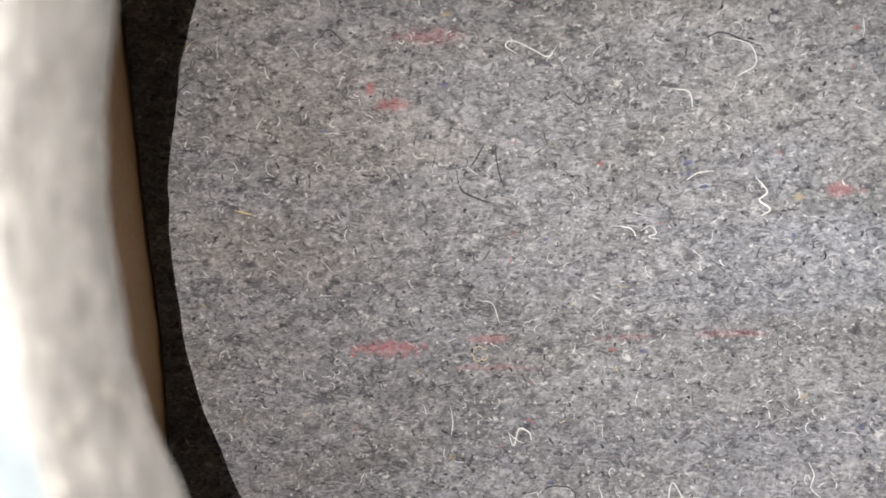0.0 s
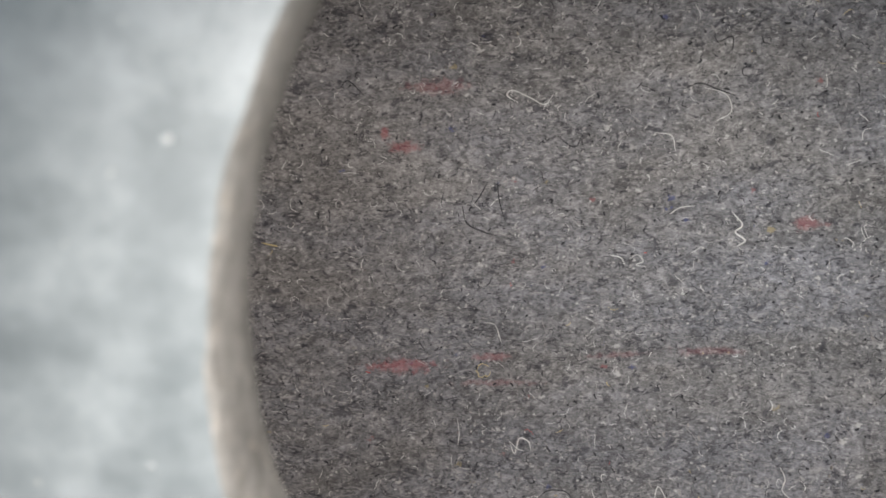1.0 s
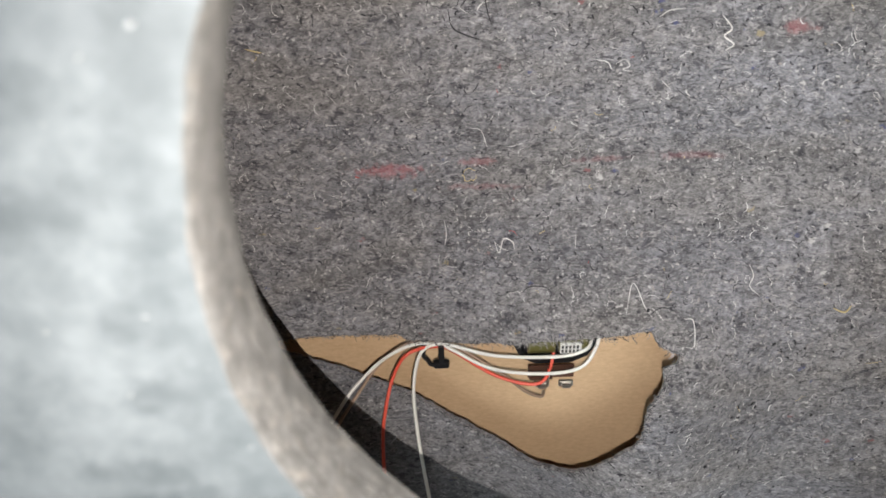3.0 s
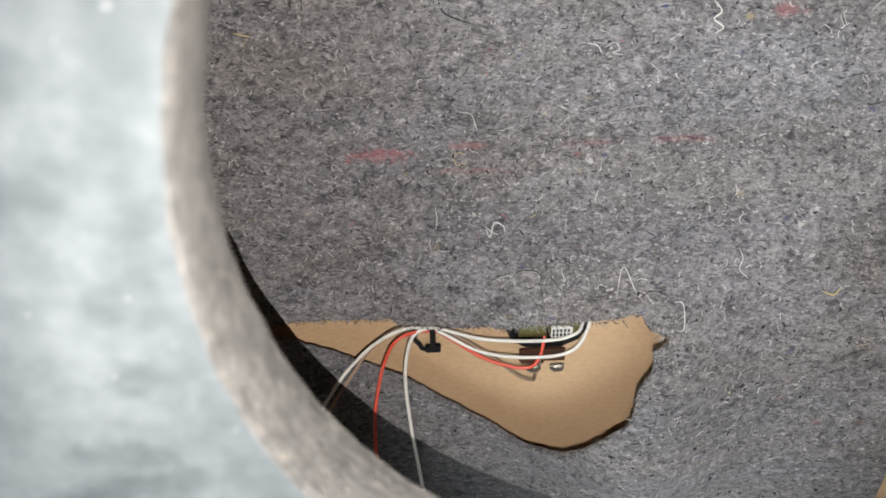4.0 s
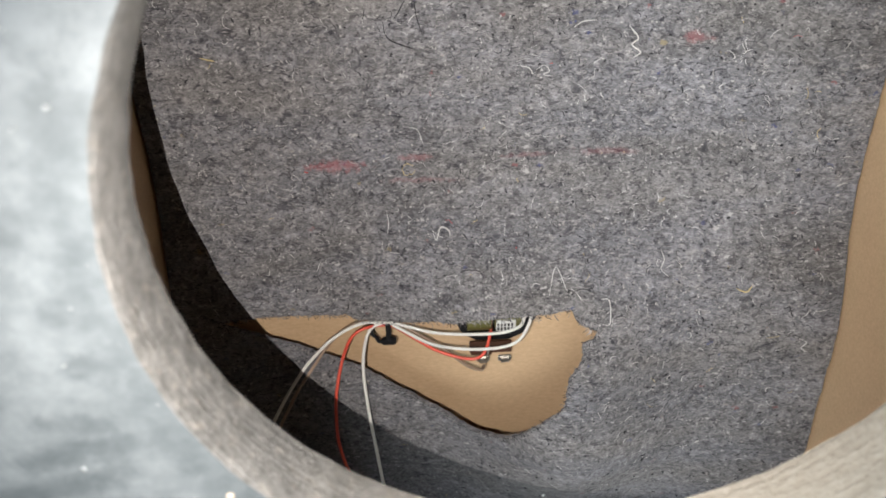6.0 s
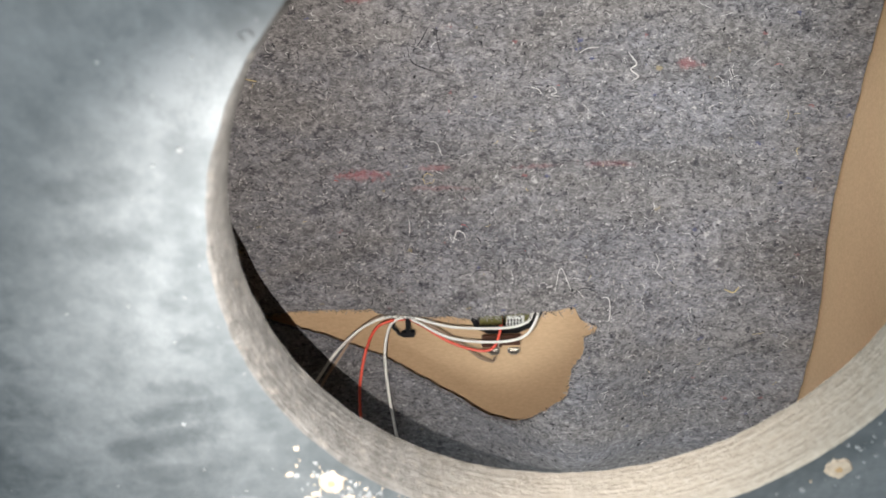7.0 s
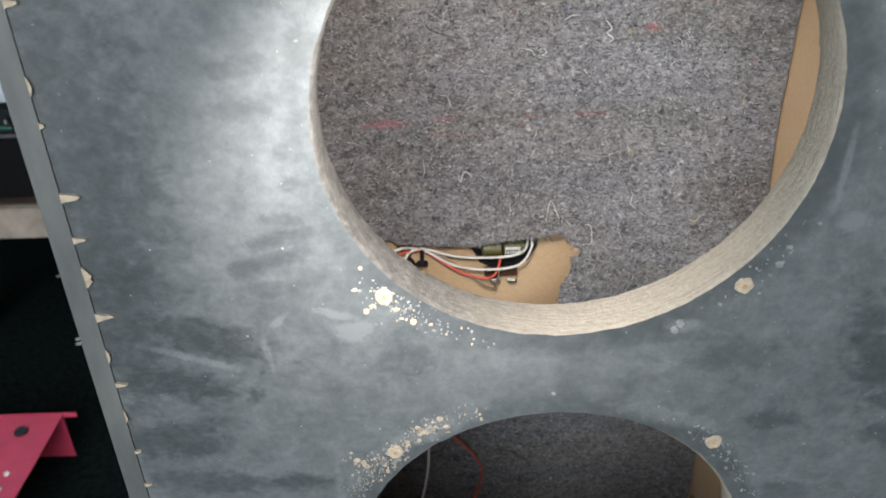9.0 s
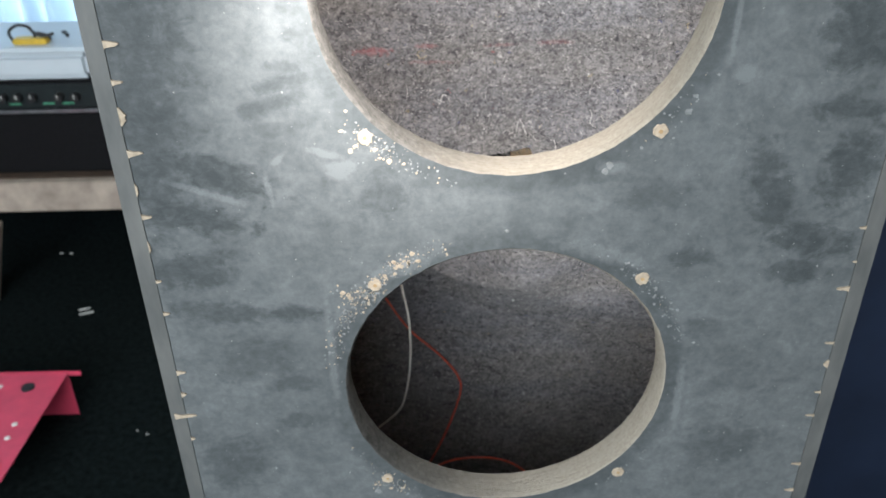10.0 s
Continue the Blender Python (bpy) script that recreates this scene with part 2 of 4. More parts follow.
        for low, high, c in flecks:
            pick = calc(t, "MULTIPLY", calc(t, "GREATER_THAN", hue.outputs[0], low), calc(t, "LESS_THAN", hue.outputs[0], high))
            col = mix(t, calc(t, "MULTIPLY", calc(t, "MULTIPLY", pick, near), 0.75), col, c)
    red = None
    for x, z, rx, rz, turn, k in ((-0.088, 0.8565, 0.014, 0.0030, 2, 1.0), (-0.040, 0.8465, 0.018, 0.0014, 0, 0.4), (0.062, 0.8630, 0.014, 0.0016, -4, 0.35), (0.018, 0.8600, 0.012, 0.0014, -3, 0.35), (-0.0835, 0.9645, 0.006, 0.0025, 0, 0.8), (-0.0915, 0.971, 0.0018, 0.0022, 0, 1.0),
                                  (-0.067, 0.992, 0.011, 0.003, 0, 0.5), (0.100, 0.929, 0.006, 0.003, 0, 0.7), (-0.043, 0.860, 0.006, 0.002, 0, 0.7)):
        s = calc(t, "MULTIPLY", blob(t, x, z, rx, rz, turn, wobble=0.9, scale=260), k)
        red = s if red is None else calc(t, "MAXIMUM", red, s)
    col = mix(t, calc(t, "MULTIPLY", calc(t, "MULTIPLY", red, fine), 0.9), col, (0.36, 0.085, 0.095))
    t.links.new(col, b.inputs["Base Color"])
    b.inputs["Sheen Weight"].default_value = 0.15
    bump(t, b, calc(t, "ADD", mid, calc(t, "MULTIPLY", fine, 0.6)), 0.45, 0.0012)
    return m


PAINT, EDGE, MDF, BOARD, FELT = paint_material(), edge_material(), mdf_material(), board_material(), felt_material()
RAW = simple("raw_pine", (0.33, 0.27, 0.20), 0.8, vary=0.25, scale=300)
CHALK = simple("chalky_filler", (0.17, 0.178, 0.178), 0.85, vary=0.3, scale=200)
WHITE_WIRE = simple("white_pvc", (0.78, 0.76, 0.70), 0.4, vary=0.06)
RED_WIRE = simple("red_pvc", (0.72, 0.10, 0.06), 0.4, vary=0.1)
TAN_WIRE = simple("tan_pvc", (0.34, 0.24, 0.17), 0.4, vary=0.12)
BLACK = simple("black_plastic", (0.012, 0.012, 0.013), 0.45, vary=0.3)
PCB = simple("brown_circuit_board", (0.075, 0.032, 0.018), 0.5)
OLIVE = simple("olive_film", (0.12, 0.112, 0.035), 0.3, vary=0.15)
PAPER = simple("white_label", (0.72, 0.72, 0.68), 0.6, vary=0.05)
TIN = simple("tinned_metal", (0.55, 0.52, 0.47), 0.35, 0.9)
WOOL_PALE = simple("pale_thread", (0.60, 0.585, 0.56), 0.9, vary=0.3, scale=150, relief=0)
WOOL_GREY = simple("grey_thread", (0.32, 0.30, 0.29), 0.9, vary=0.4, scale=150, relief=0)
WOOL_DARK = simple("dark_thread", (0.018, 0.018, 0.022), 0.9, vary=0.3, scale=150, relief=0)
WOOL_RED = simple("red_thread", (0.42, 0.05, 0.05), 0.9, vary=0.3, scale=150, relief=0)
WOOL_YELLOW = simple("straw_thread", (0.50, 0.40, 0.20), 0.9, vary=0.3, scale=150, relief=0)
CARPET = simple("black_carpet", (0.006, 0.009, 0.009), 0.95, vary=0.6, scale=90, spec=0.04, relief=0.5)
ROOM = simple("wall_plaster", (0.66, 0.66, 0.64), 0.9, vary=0.06, scale=8)
RED_METAL = simple("red_lacquer", (0.62, 0.060, 0.115), 0.45, vary=0.12, scale=25)
NAVY = simple("navy_laminate", (0.012, 0.020, 0.042), 0.5, vary=0.2, scale=12)
AMP = simple("black_vinyl", (0.006, 0.006, 0.007), 0.7, vary=0.35, scale=220, spec=0.15, relief=0.4)
PANEL = simple("control_panel_grey", (0.012, 0.018, 0.019), 0.45, vary=0.2, spec=0.3)
STEEL = simple("brushed_steel", (0.45, 0.48, 0.50), 0.3, 0.9)
GREEN = simple("green_print", (0.06, 0.28, 0.16), 0.5)
WHITE_BOX = simple("white_plastic", (0.56, 0.62, 0.66), 0.45, vary=0.05, scale=10)
YELLOW = simple("yellow_plastic", (0.62, 0.42, 0.05), 0.45)
PLANK = simple("weathered_plank", (0.40, 0.33, 0.27), 0.75, vary=0.3, scale=18)
DARK_WOOD = simple("dark_wood", (0.07, 0.045, 0.03), 0.7, vary=0.4, scale=30)
CURTAIN = simple("blue_grey_curtain", (0.42, 0.50, 0.58), 0.9, vary=0.15, scale=12)
ct = CURTAIN.node_tree
thin, both = ct.nodes.new("ShaderNodeBsdfTranslucent"), ct.nodes.new("ShaderNodeMixShader")
thin.inputs["Color"].default_value = (0.20, 0.27, 0.33, 1)
both.inputs[0].default_value = 0.5
ct.links.new(ct.nodes["Principled BSDF"].outputs[0], both.inputs[1])
ct.links.new(thin.outputs[0], both.inputs[2])
ct.links.new(both.outputs[0], ct.nodes["Material Output"].inputs["Surface"])


# ---- building helpers ----
def part(name, bm, material, parent=None, label="", smooth=False):
    me = bpy.data.meshes.new(name)
    bmesh.ops.recalc_face_normals(bm, faces=bm.faces)
    bm.to_mesh(me)
    bm.free()
    for m in material if isinstance(material, (list, tuple)) else (material,):
        me.materials.append(m)
    if smooth:
        for p in me.polygons:
            p.use_smooth = True
    ob = new(name, me)
    ob.parent = parent
    return tagged(ob, label)


def thing(name, place, label, category, group="", kind=""):
    ob = new(name)
    ob.empty_display_size = 0.05
    ob.location = place
    return tagged(ob, label, category, group, kind)


def box(x0, x1, y0, y1, z0, z1, bevel=0.0, bm=None, segs=2):
    own = bm is None
    bm = bm or bmesh.new()
    vs = bmesh.ops.create_cube(bm, size=1)["verts"]
    for v in vs:
        v.co = Vector(((x0 + x1) / 2 + v.co.x * (x1 - x0), (y0 + y1) / 2 + v.co.y * (y1 - y0), (z0 + z1) / 2 + v.co.z * (z1 - z0)))
    if bevel and own:
        bmesh.ops.bevel(bm, geom=list(bm.edges), offset=bevel, segments=segs, affect="EDGES")
    return bm


def curve_points(points, n=12):
    """A smooth line through the given points."""
    p = [Vector(q) for q in points]
    p = [2 * p[0] - p[1]] + p + [2 * p[-1] - p[-2]]
    out = []
    for a, b, c, d in zip(p, p[1:], p[2:], p[3:]):
        for k in range(n):
            u = k / n
            out.append(0.5 * (2 * b + (c - a) * u + (2 * a - 5 * b + 4 * c - d) * u * u + (3 * b - a - 3 * c + d) * u ** 3))
    return out + [p[-2]]


def tube(bm, line, radius, sides=8, taper=False):
    rings, up = [], Vector((0.13, -0.9, 0.31))
    for i, p in enumerate(line):
        d = (line[min(i + 1, len(line) - 1)] - line[max(i - 1, 0)])
        d = d.normalized() if d.length > 1e-9 else Vector((1, 0, 0))
        s = d.cross(up)
        s = s.normalized() if s.length > 1e-4 else Vector((1, 0, 0))
        w = s.cross(d)
        r = radius * (min(1, 0.35 + 3 * min(i, len(line) - 1 - i) / len(line)) if taper else 1)
        rings.append([bm.verts.new(p + r * (math.cos(a) * s + math.sin(a) * w)) for a in (math.tau * k / sides for k in range(sides))])
    for a, b in zip(rings, rings[1:]):
        for k in range(sides):
            bm.faces.new((a[k], a[(k + 1) % sides], b[(k + 1) % sides], b[k]))
    bm.faces.new(rings[0])
    bm.faces.new(rings[-1])
    return bm


def disc(bm, x, z, r, y0, y1, n=20, uneven=0.0, rx=1.0, rz=1.0):
    """A low puck on the plane of the baffle, between y0 (front) and y1."""
    ks = [1 + random.uniform(-uneven, uneven) for _ in range(n)]
    ring = lambda y, s: [bm.verts.new((x + s * k * r * rx * math.cos(math.tau * i / n), y, z + s * k * r * rz * math.sin(math.tau * i / n))) for i, k in enumerate(ks)]
    a, b = ring(y0, 0.85), ring(y1, 1.0)
    bm.faces.new(a)
    bm.faces.new(b)
    for i in range(n):
        bm.faces.new((a[i], a[(i + 1) % n], b[(i + 1) % n], b[i]))
    return bm


def plate_with_holes(x0, x1, z0, z1, y0, y1, holes, chamfer):
    """A panel with round holes; the holes' walls take the second material."""
    bm = bmesh.new()
    n = 200

    def ring(x, z, r, y, jitter):
        return [bm.verts.new((x + (r + j) * math.cos(math.tau * i / n), y, z + (r + j) * math.sin(math.tau * i / n))) for i, j in enumerate(jitter)]

    faces_front, faces_back, walls = [], [], []
    for y, extra, store in ((y0, chamfer, faces_front), (y1, 0.0, faces_back)):
        rect = [bm.verts.new((x, y, z)) for x, z in ((x0, z0), (x1, z0), (x1, z1), (x0, z1))]
        edges = [bm.edges.new((rect[i], rect[(i + 1) % 4])) for i in range(4)]
        rings = []
        for h, (x, z, r) in enumerate(holes):
            jit = [0.0005 * noise.noise((i * 0.35, 7 * h, y * 90)) + 0.0004 * noise.noise((i * 1.4, 3 * h, 2)) for i in range(n)]
            jit[-1] = (jit[0] + jit[-2]) / 2
            rg = ring(x, z, r + extra, y, jit)
            edges += [bm.edges.new((rg[i], rg[(i + 1) % n])) for i in range(n)]
            rings.append(rg)
        bmesh.ops.triangle_fill(bm, edges=edges, use_beauty=True, use_dissolve=False)
        store.append((rect, rings))
    (ra, ha), (rb, hb) = faces_front[0], faces_back[0]
    for i in range(4):
        bm.faces.new((ra[i], ra[(i + 1) % 4], rb[(i + 1) % 4], rb[i]))
    for (x, z, r), a, b in zip(holes, ha, hb):
        m = ring(x, z, r, y0 + chamfer * 1.2, [0.0] * n)
        for p, q in ((a, m), (m, b)):
            for i in range(n):
                f = bm.faces.new((p[i], p[(i + 1) % n], q[(i + 1) % n], q[i]))
                f.material_index = 1
                f.smooth = True
        for rg in (a, b):
            for i in range(n):
                bm.edges.get((rg[i], rg[(i + 1) % n])).smooth = False
    return bm


# ---- loudspeaker cabinet ----
TOP, DEEP = 1.22, 0.318
cabinet = thing("speaker_cabinet", (0, 0, 0), "grey-painted wooden loudspeaker cabinet without drivers, paint chipped", "speaker cabinet")


def cab(name, bm, material, label="", smooth=False):
    return part(name, bm, material, cabinet, label, smooth)


cab("baffle", plate_with_holes(-0.1965, 0.1965, 0.018, TOP - 0.018, 0.0, 0.0212, [(*HOLE_UP, RADIUS), (*HOLE_LOW, 0.0963)], 0.0012), (PAINT, MDF), "worn slate-grey front panel with two round cutouts")


def side_panel(sign):
    """A side with a rebate that takes the front panel: narrow grey front edge, brown board inside."""
    bm = bmesh.new()
    profile = [(0.206, -0.0006), (0.206, DEEP), (0.190, DEEP), (0.190, 0.0225), (0.1967, 0.0225), (0.1967, -0.0006)]
    low = [bm.verts.new((sign * x, y, 0)) for x, y in profile]
    high = [bm.verts.new((sign * x, y, TOP)) for x, y in profile]
    bm.faces.new(low)
    bm.faces.new(high)
    for i in range(6):
        f = bm.faces.new((low[i], low[(i + 1) % 6], high[(i + 1) % 6], high[i]))
        f.material_index = 1 if i in (2, 3) else 0
    return bm


for sign in (-1, 1):
    cab("side_panel", side_panel(sign), (EDGE, BOARD))
cab("back_panel", box(-0.1898, 0.1898, 0.302, 0.317, 0.018, TOP - 0.018), BOARD, "bare brown fibreboard back")
cab("top_panel", box(-0.1898, 0.1898, 0.0, DEEP, TOP - 0.0178, TOP), (EDGE,))
cab("bottom_panel", box(-0.1898, 0.1898, 0.0, DEEP, 0, 0.0178), (EDGE,))


def splinter(sign, z, length, height, vertical=False, over=0.0):
    """A torn patch of bare wood at the panel's long edge."""
    bm, n = bmesh.new(), 11
    x0 = 0.1965 + over
    length, height = 0.62 * length, 0.6 * height
    top = []
    for i in range(n):
        u = i / (n - 1)
        if vertical:
            a = (x0 - length * (0.2 + math.sin(math.pi * u) * random.uniform(0.7, 1)), z + height * (u - 0.5))
        else:
            a = (x0 - (length + over) * math.sin(math.pi * u) ** 1.6, z + height * ((u - 0.5) * (1 if u < 0.5 else 0.7) + random.uniform(-0.06, 0.06)))
        top.append(a)
    pts = [(x0, z - height / 2)] + top + [(x0, z + height / 2)]
    front = [bm.verts.new((sign * x, -0.0010 - 0.0005 * random.random(), zz)) for x, zz in pts]
    back = [bm.verts.new((sign * (x + 0.0003), 0.0004, zz)) for x, zz in pts]
    k = len(pts)
    bm.faces.new(front)
    for i in range(k):
        bm.faces.new((front[i], front[(i + 1) % k], back[(i + 1) % k], back[i]))
    return bm


for z, ln, ht, up in ((1.030, 0.008, 0.007, 0), (1.000, 0.002, 0.012, 1), (0.985, 0.003, 0.006, 0), (0.955, 0.012, 0.008, 0), (0.936, 0.009, 0.006, 0), (0.918, 0.005, 0.016, 1), (0.898, 0.013, 0.008, 0),
                      (0.877, 0.002, 0.012, 1), (0.861, 0.009, 0.006, 0), (0.842, 0.0018, 0.012, 1), (0.820, 0.005, 0.004, 0), (0.798, 0.006, 0.005, 0), (0.755, 0.009, 0.006, 0), (0.738, 0.005, 0.007, 0), (0.702, 0.004, 0.005, 0)):
    cab("splinter", splinter(-1, z, ln, ht, up), RAW)
cab("splinter", splinter(-1, 0.721, 0.011, 0.008, False, 0.007), RAW)
for z, ln, ht, up in ((0.844, 0.006, 0.004, 0), (0.822, 0.004, 0.002, 0), (0.804, 0.012, 0.006, 0), (0.765, 0.009, 0.0025, 0), (0.749, 0.004, 0.009, 1), (0.727, 0.006, 0.003, 0), (0.708, 0.009, 0.003, 0), (0.666, 0.010, 0.003, 0), (0.642, 0.010, 0.004, 0)):
    cab("splinter", splinter(1, z, ln, ht, up), RAW)
low_chip = bmesh.new()
disc(low_chip, -0.003, 0.6365, 0.014, -0.0010, 0.0005, 18, 0.1, 1, 0.22)
cab("splinter", low_chip, RAW)

# screw holes with a torn rim of bare wood, and the flakes of paint and filler round them
for hx, hz in (HOLE_UP, HOLE_LOW):
    for sx in (-1, 1):
        for sz in (-1, 1):
            bm = bmesh.new()
            disc(bm, hx + sx * 0.0757, hz + sz * 0.0757, 0.0042, -0.0008, 0.0004, 18, 0.14)
            rim = cab("screw_hole", bm, RAW, "raw wood round a bored screw hole")
            bm = bmesh.new()
            disc(bm, hx + sx * 0.0757, hz + sz * 0.0757, 0.0013, -0.0010, 0.0, 12, 0.1)
            part("bore", bm, simple("bore_shadow_wood", (0.30, 0.20, 0.10), 0.9), rim)
flakes, crumbs = bmesh.new(), bmesh.new()
for hx, hz, low, high, count, raw in ((*HOLE_UP, 214, 256, 90, 0.2), (*HOLE_UP, 300, 338, 36, 0.1), (*HOLE_UP, 110, 175, 5, 0.0), (*HOLE_LOW, 104, 172, 380, 0.3), (*HOLE_LOW, 8, 70, 120, 0.05), (*HOLE_LOW, 205, 250, 60, 0.2), (*HOLE_LOW, 300, 335, 16, 0.1)):
    for _ in range(count):
        a = radians(random.triangular(low, high))
        r = RADIUS + 0.0095 + random.gauss(0, 0.003)
        if r < RADIUS + 0.002:
            continue
        size = min(0.0009, 0.00015 + random.expovariate(4200))
        disc(crumbs if random.random() < raw else flakes, hx + r * math.cos(a), hz + r * math.sin(a), size, -0.0006, 0.0003, random.randint(6, 9), 0.28)
for x, z, r in ((-0.087, 0.9075, 0.0035), (-0.080, 0.899, 0.004), (-0.070, 0.897, 0.0045), (-0.068, 0.892, 0.003), (-0.089, 0.805, 0.0045), (-0.094, 0.809, 0.003), (-0.060, 0.826, 0.006), (-0.050, 0.829, 0.005), (-0.069, 0.820, 0.004), (-0.073, 0.653, 0.004), (-0.083, 0.657, 0.0035)):
    disc(crumbs, x, z, 0.30 * r, -0.0006, 0.0003, 14, 0.2, 1.25, 0.75)
for x, z, count in ((-0.0735, 0.902, 26), (-0.066, 0.8955, 14), (-0.078, 0.807, 45), (-0.058, 0.8265, 45), (-0.090, 0.806, 25), (-0.075, 0.656, 35)):
    for _ in range(count):
        disc(crumbs if random.random() < 0.6 else flakes, x + random.gauss(0, 0.0055), z + random.gauss(0, 0.0035), 0.0002 + random.expovariate(2600), -0.0005, 0.0003, random.randint(6, 9), 0.25)
for x, z, r in ((-0.0994, 1.0141, 0.0006), (0.089, 0.914, 0.0020), (0.052, 0.885, 0.0022), (0.05, 0.8815, 0.0018), (-0.001, 0.847, 0.0011), (0.0705, 1.045, 0.002), (-0.071, 1.044, 0.004), (-0.080, 1.040, 0.002)):
    disc(flakes, x, z, r, -0.0007, 0.0003, 9, 0.3)
for _ in range(110):
    disc(flakes, random.uniform(-0.18, 0.18), random.uniform(0.55, 0.93), 0.0002 + random.expovariate(6000), -0.0004, 0.0002, 5, 0.3)
for b in (flakes, crumbs):
    gone = {f for v in b.verts if any(math.hypot(v.co.x - x, v.co.z - z) < RADIUS + 0.0015 for x, z in (HOLE_UP, HOLE_LOW)) for f in v.link_faces}
    bmesh.ops.delete(b, geom=list(gone), context="FACES")
tagged(cab("paint_flake", flakes, CHALK), kind="stuff")
tagged(cab("wood_crumb", crumbs, RAW), kind="stuff")


# ---- felt lining ----
def smooth_step(a):
    q = min(1.0, max(0.0, a))
    return q * q * (3 - 2 * q)


def felt_y(x, z):
    """How far back the felt hangs: flat on the panel above, sagging forward round the tear."""
    y = 0.290 - 0.038 * smooth_step((x - 0.02) / 0.17) * smooth_step((z - 0.50) / 0.14) - 0.004 * smooth_step((-0.1 - x) / 0.09)
    w = 0.35 + 0.85 * math.exp(-((x - 0.040) / 0.055) ** 2)
    return y - 0.060 * w * smooth_step((0.87 - z) / 0.12) * (1 - 0.85 * smooth_step((0.70 - z) / 0.14))


TEAR = [(-0.1639, 0.7653), (-0.1403, 0.769), (-0.1092, 0.7682), (-0.0868, 0.7678), (-0.0832, 0.7648), (-0.0729, 0.7642), (-0.0523, 0.7636), (-0.0242, 0.7686), (0.0129, 0.7835), (0.0395, 0.7908),
        (0.0419, 0.7863), (0.0454, 0.784), (0.054, 0.7807), (0.0503, 0.777), (0.0452, 0.7754), (0.0447, 0.7686), (0.037, 0.7555), (0.0356, 0.735), (0.029, 0.7252), (0.0148, 0.7060),
        (0.0035, 0.6932), (-0.0027, 0.6910), (-0.0149, 0.6865), (-0.0244, 0.6917), (-0.0475, 0.7030), (-0.0672, 0.7162), (-0.0818, 0.7264), (-0.104, 0.7378), (-0.1222, 0.7472), (-0.1418, 0.7564)]
outline = []
for i, (a, b) in enumerate(zip(TEAR, TEAR[1:] + TEAR[:1])):
    steps = max(2, int(math.hypot(b[0] - a[0], b[1] - a[1]) / 0.0009))
    for k in range(steps):
        u = k / steps
        x, z = a[0] + (b[0] - a[0]) * u, a[1] + (b[1] - a[1]) * u
        rag = 0.0011 if i > 8 else 0.0005
        outline.append((x + rag * noise.noise((x * 420, z * 420, 1)), z + rag * noise.noise((x * 420, z * 420, 5)) + 0.6 * rag * noise.noise((x * 1500, z * 1500, 9))))
OUT = np.array(outline)


def in_tear(x, z):
    a, b = OUT, np.roll(OUT, -1, axis=0)
    cross = (a[:, 1] > z) != (b[:, 1] > z)
    with np.errstate(divide="ignore", invalid="ignore"):
        at = (b[:, 0] - a[:, 0]) * (z - a[:, 1]) / (b[:, 1] - a[:, 1]) + a[:, 0]
    return bool(np.count_nonzero(cross & (x < at)) % 2)


def felt_mesh():
    xs = np.linspace(-0.1885, 0.1885, 190)
    zs = np.concatenate([np.arange(0.03, 0.60, 0.004), np.arange(0.60, 1.19, 0.0021)])
    near = lambda x, z: -0.165 < x < 0.06 and 0.68 < z < 0.80
    nx, nz = len(xs), len(zs)
    verts = [[x, 0, z] for z in zs for x in xs]
    faces, edge_use = [], {}
    for j in range(nz - 1):
        for i in range(nx - 1):
            cx, cz = (xs[i] + xs[i + 1]) / 2, (zs[j] + zs[j + 1]) / 2
            if near(cx, cz) and in_tear(cx, cz):
                continue
            f = (j * nx + i, j * nx + i + 1, (j + 1) * nx + i + 1, (j + 1) * nx + i)
            faces.append(f)
            for p, q in zip(f, f[1:] + f[:1]):
                k = (min(p, q), max(p, q))
                edge_use[k] = edge_use.get(k, 0) + 1
    torn = {v for e, n in edge_use.items() if n == 1 for v in e if near(verts[v][0], verts[v][2])}
    for v in torn:
        d = (OUT[:, 0] - verts[v][0]) ** 2 + (OUT[:, 1] - verts[v][2]) ** 2
        verts[v][0], verts[v][2] = OUT[int(d.argmin())]
    for v in verts:
        x, z = v[0], v[2]
        v[1] = felt_y(x, z) + 0.0011 * noise.noise((x * 60, z * 90, 0)) + 0.0006 * noise.noise((x * 260, z * 330, 4)) + 0.0025 * noise.noise((x * 14, z * 14, 8))
    me = bpy.data.meshes.new("felt_lining")
    me.from_pydata([tuple(v) for v in verts], [], faces)
    me.materials.append(FELT)
    return me


felt = tagged(new("felt_lining", felt_mesh()), "torn grey recycled-fibre felt lining the back of the cabinet", "felt lining")
thick = felt.modifiers.new("thickness", "SOLIDIFY")
thick.thickness, thick.offset = 0.0030, -1


def curl(x, z, length, bend, turn, lift=0.0006, steps=9, wob=0.9):
    """A loose thread lying on the felt."""
    p, a, out = [x, z], turn, []
    for i in range(steps + 1):
        out.append(Vector((p[0], felt_y(p[0], p[1]) - lift - 0.0012 * abs(noise.noise((p[0] * 200, p[1] * 200, turn))) + 0.0025 * noise.noise((p[0] * 14, p[1] * 14, 8)), p[1])))
        a += bend / steps + wob * noise.noise((p[0] * 300 + turn, p[1] * 300, i))
        p = [p[0] + math.cos(a) * length / steps, p[1] + math.sin(a) * length / steps]
    return out


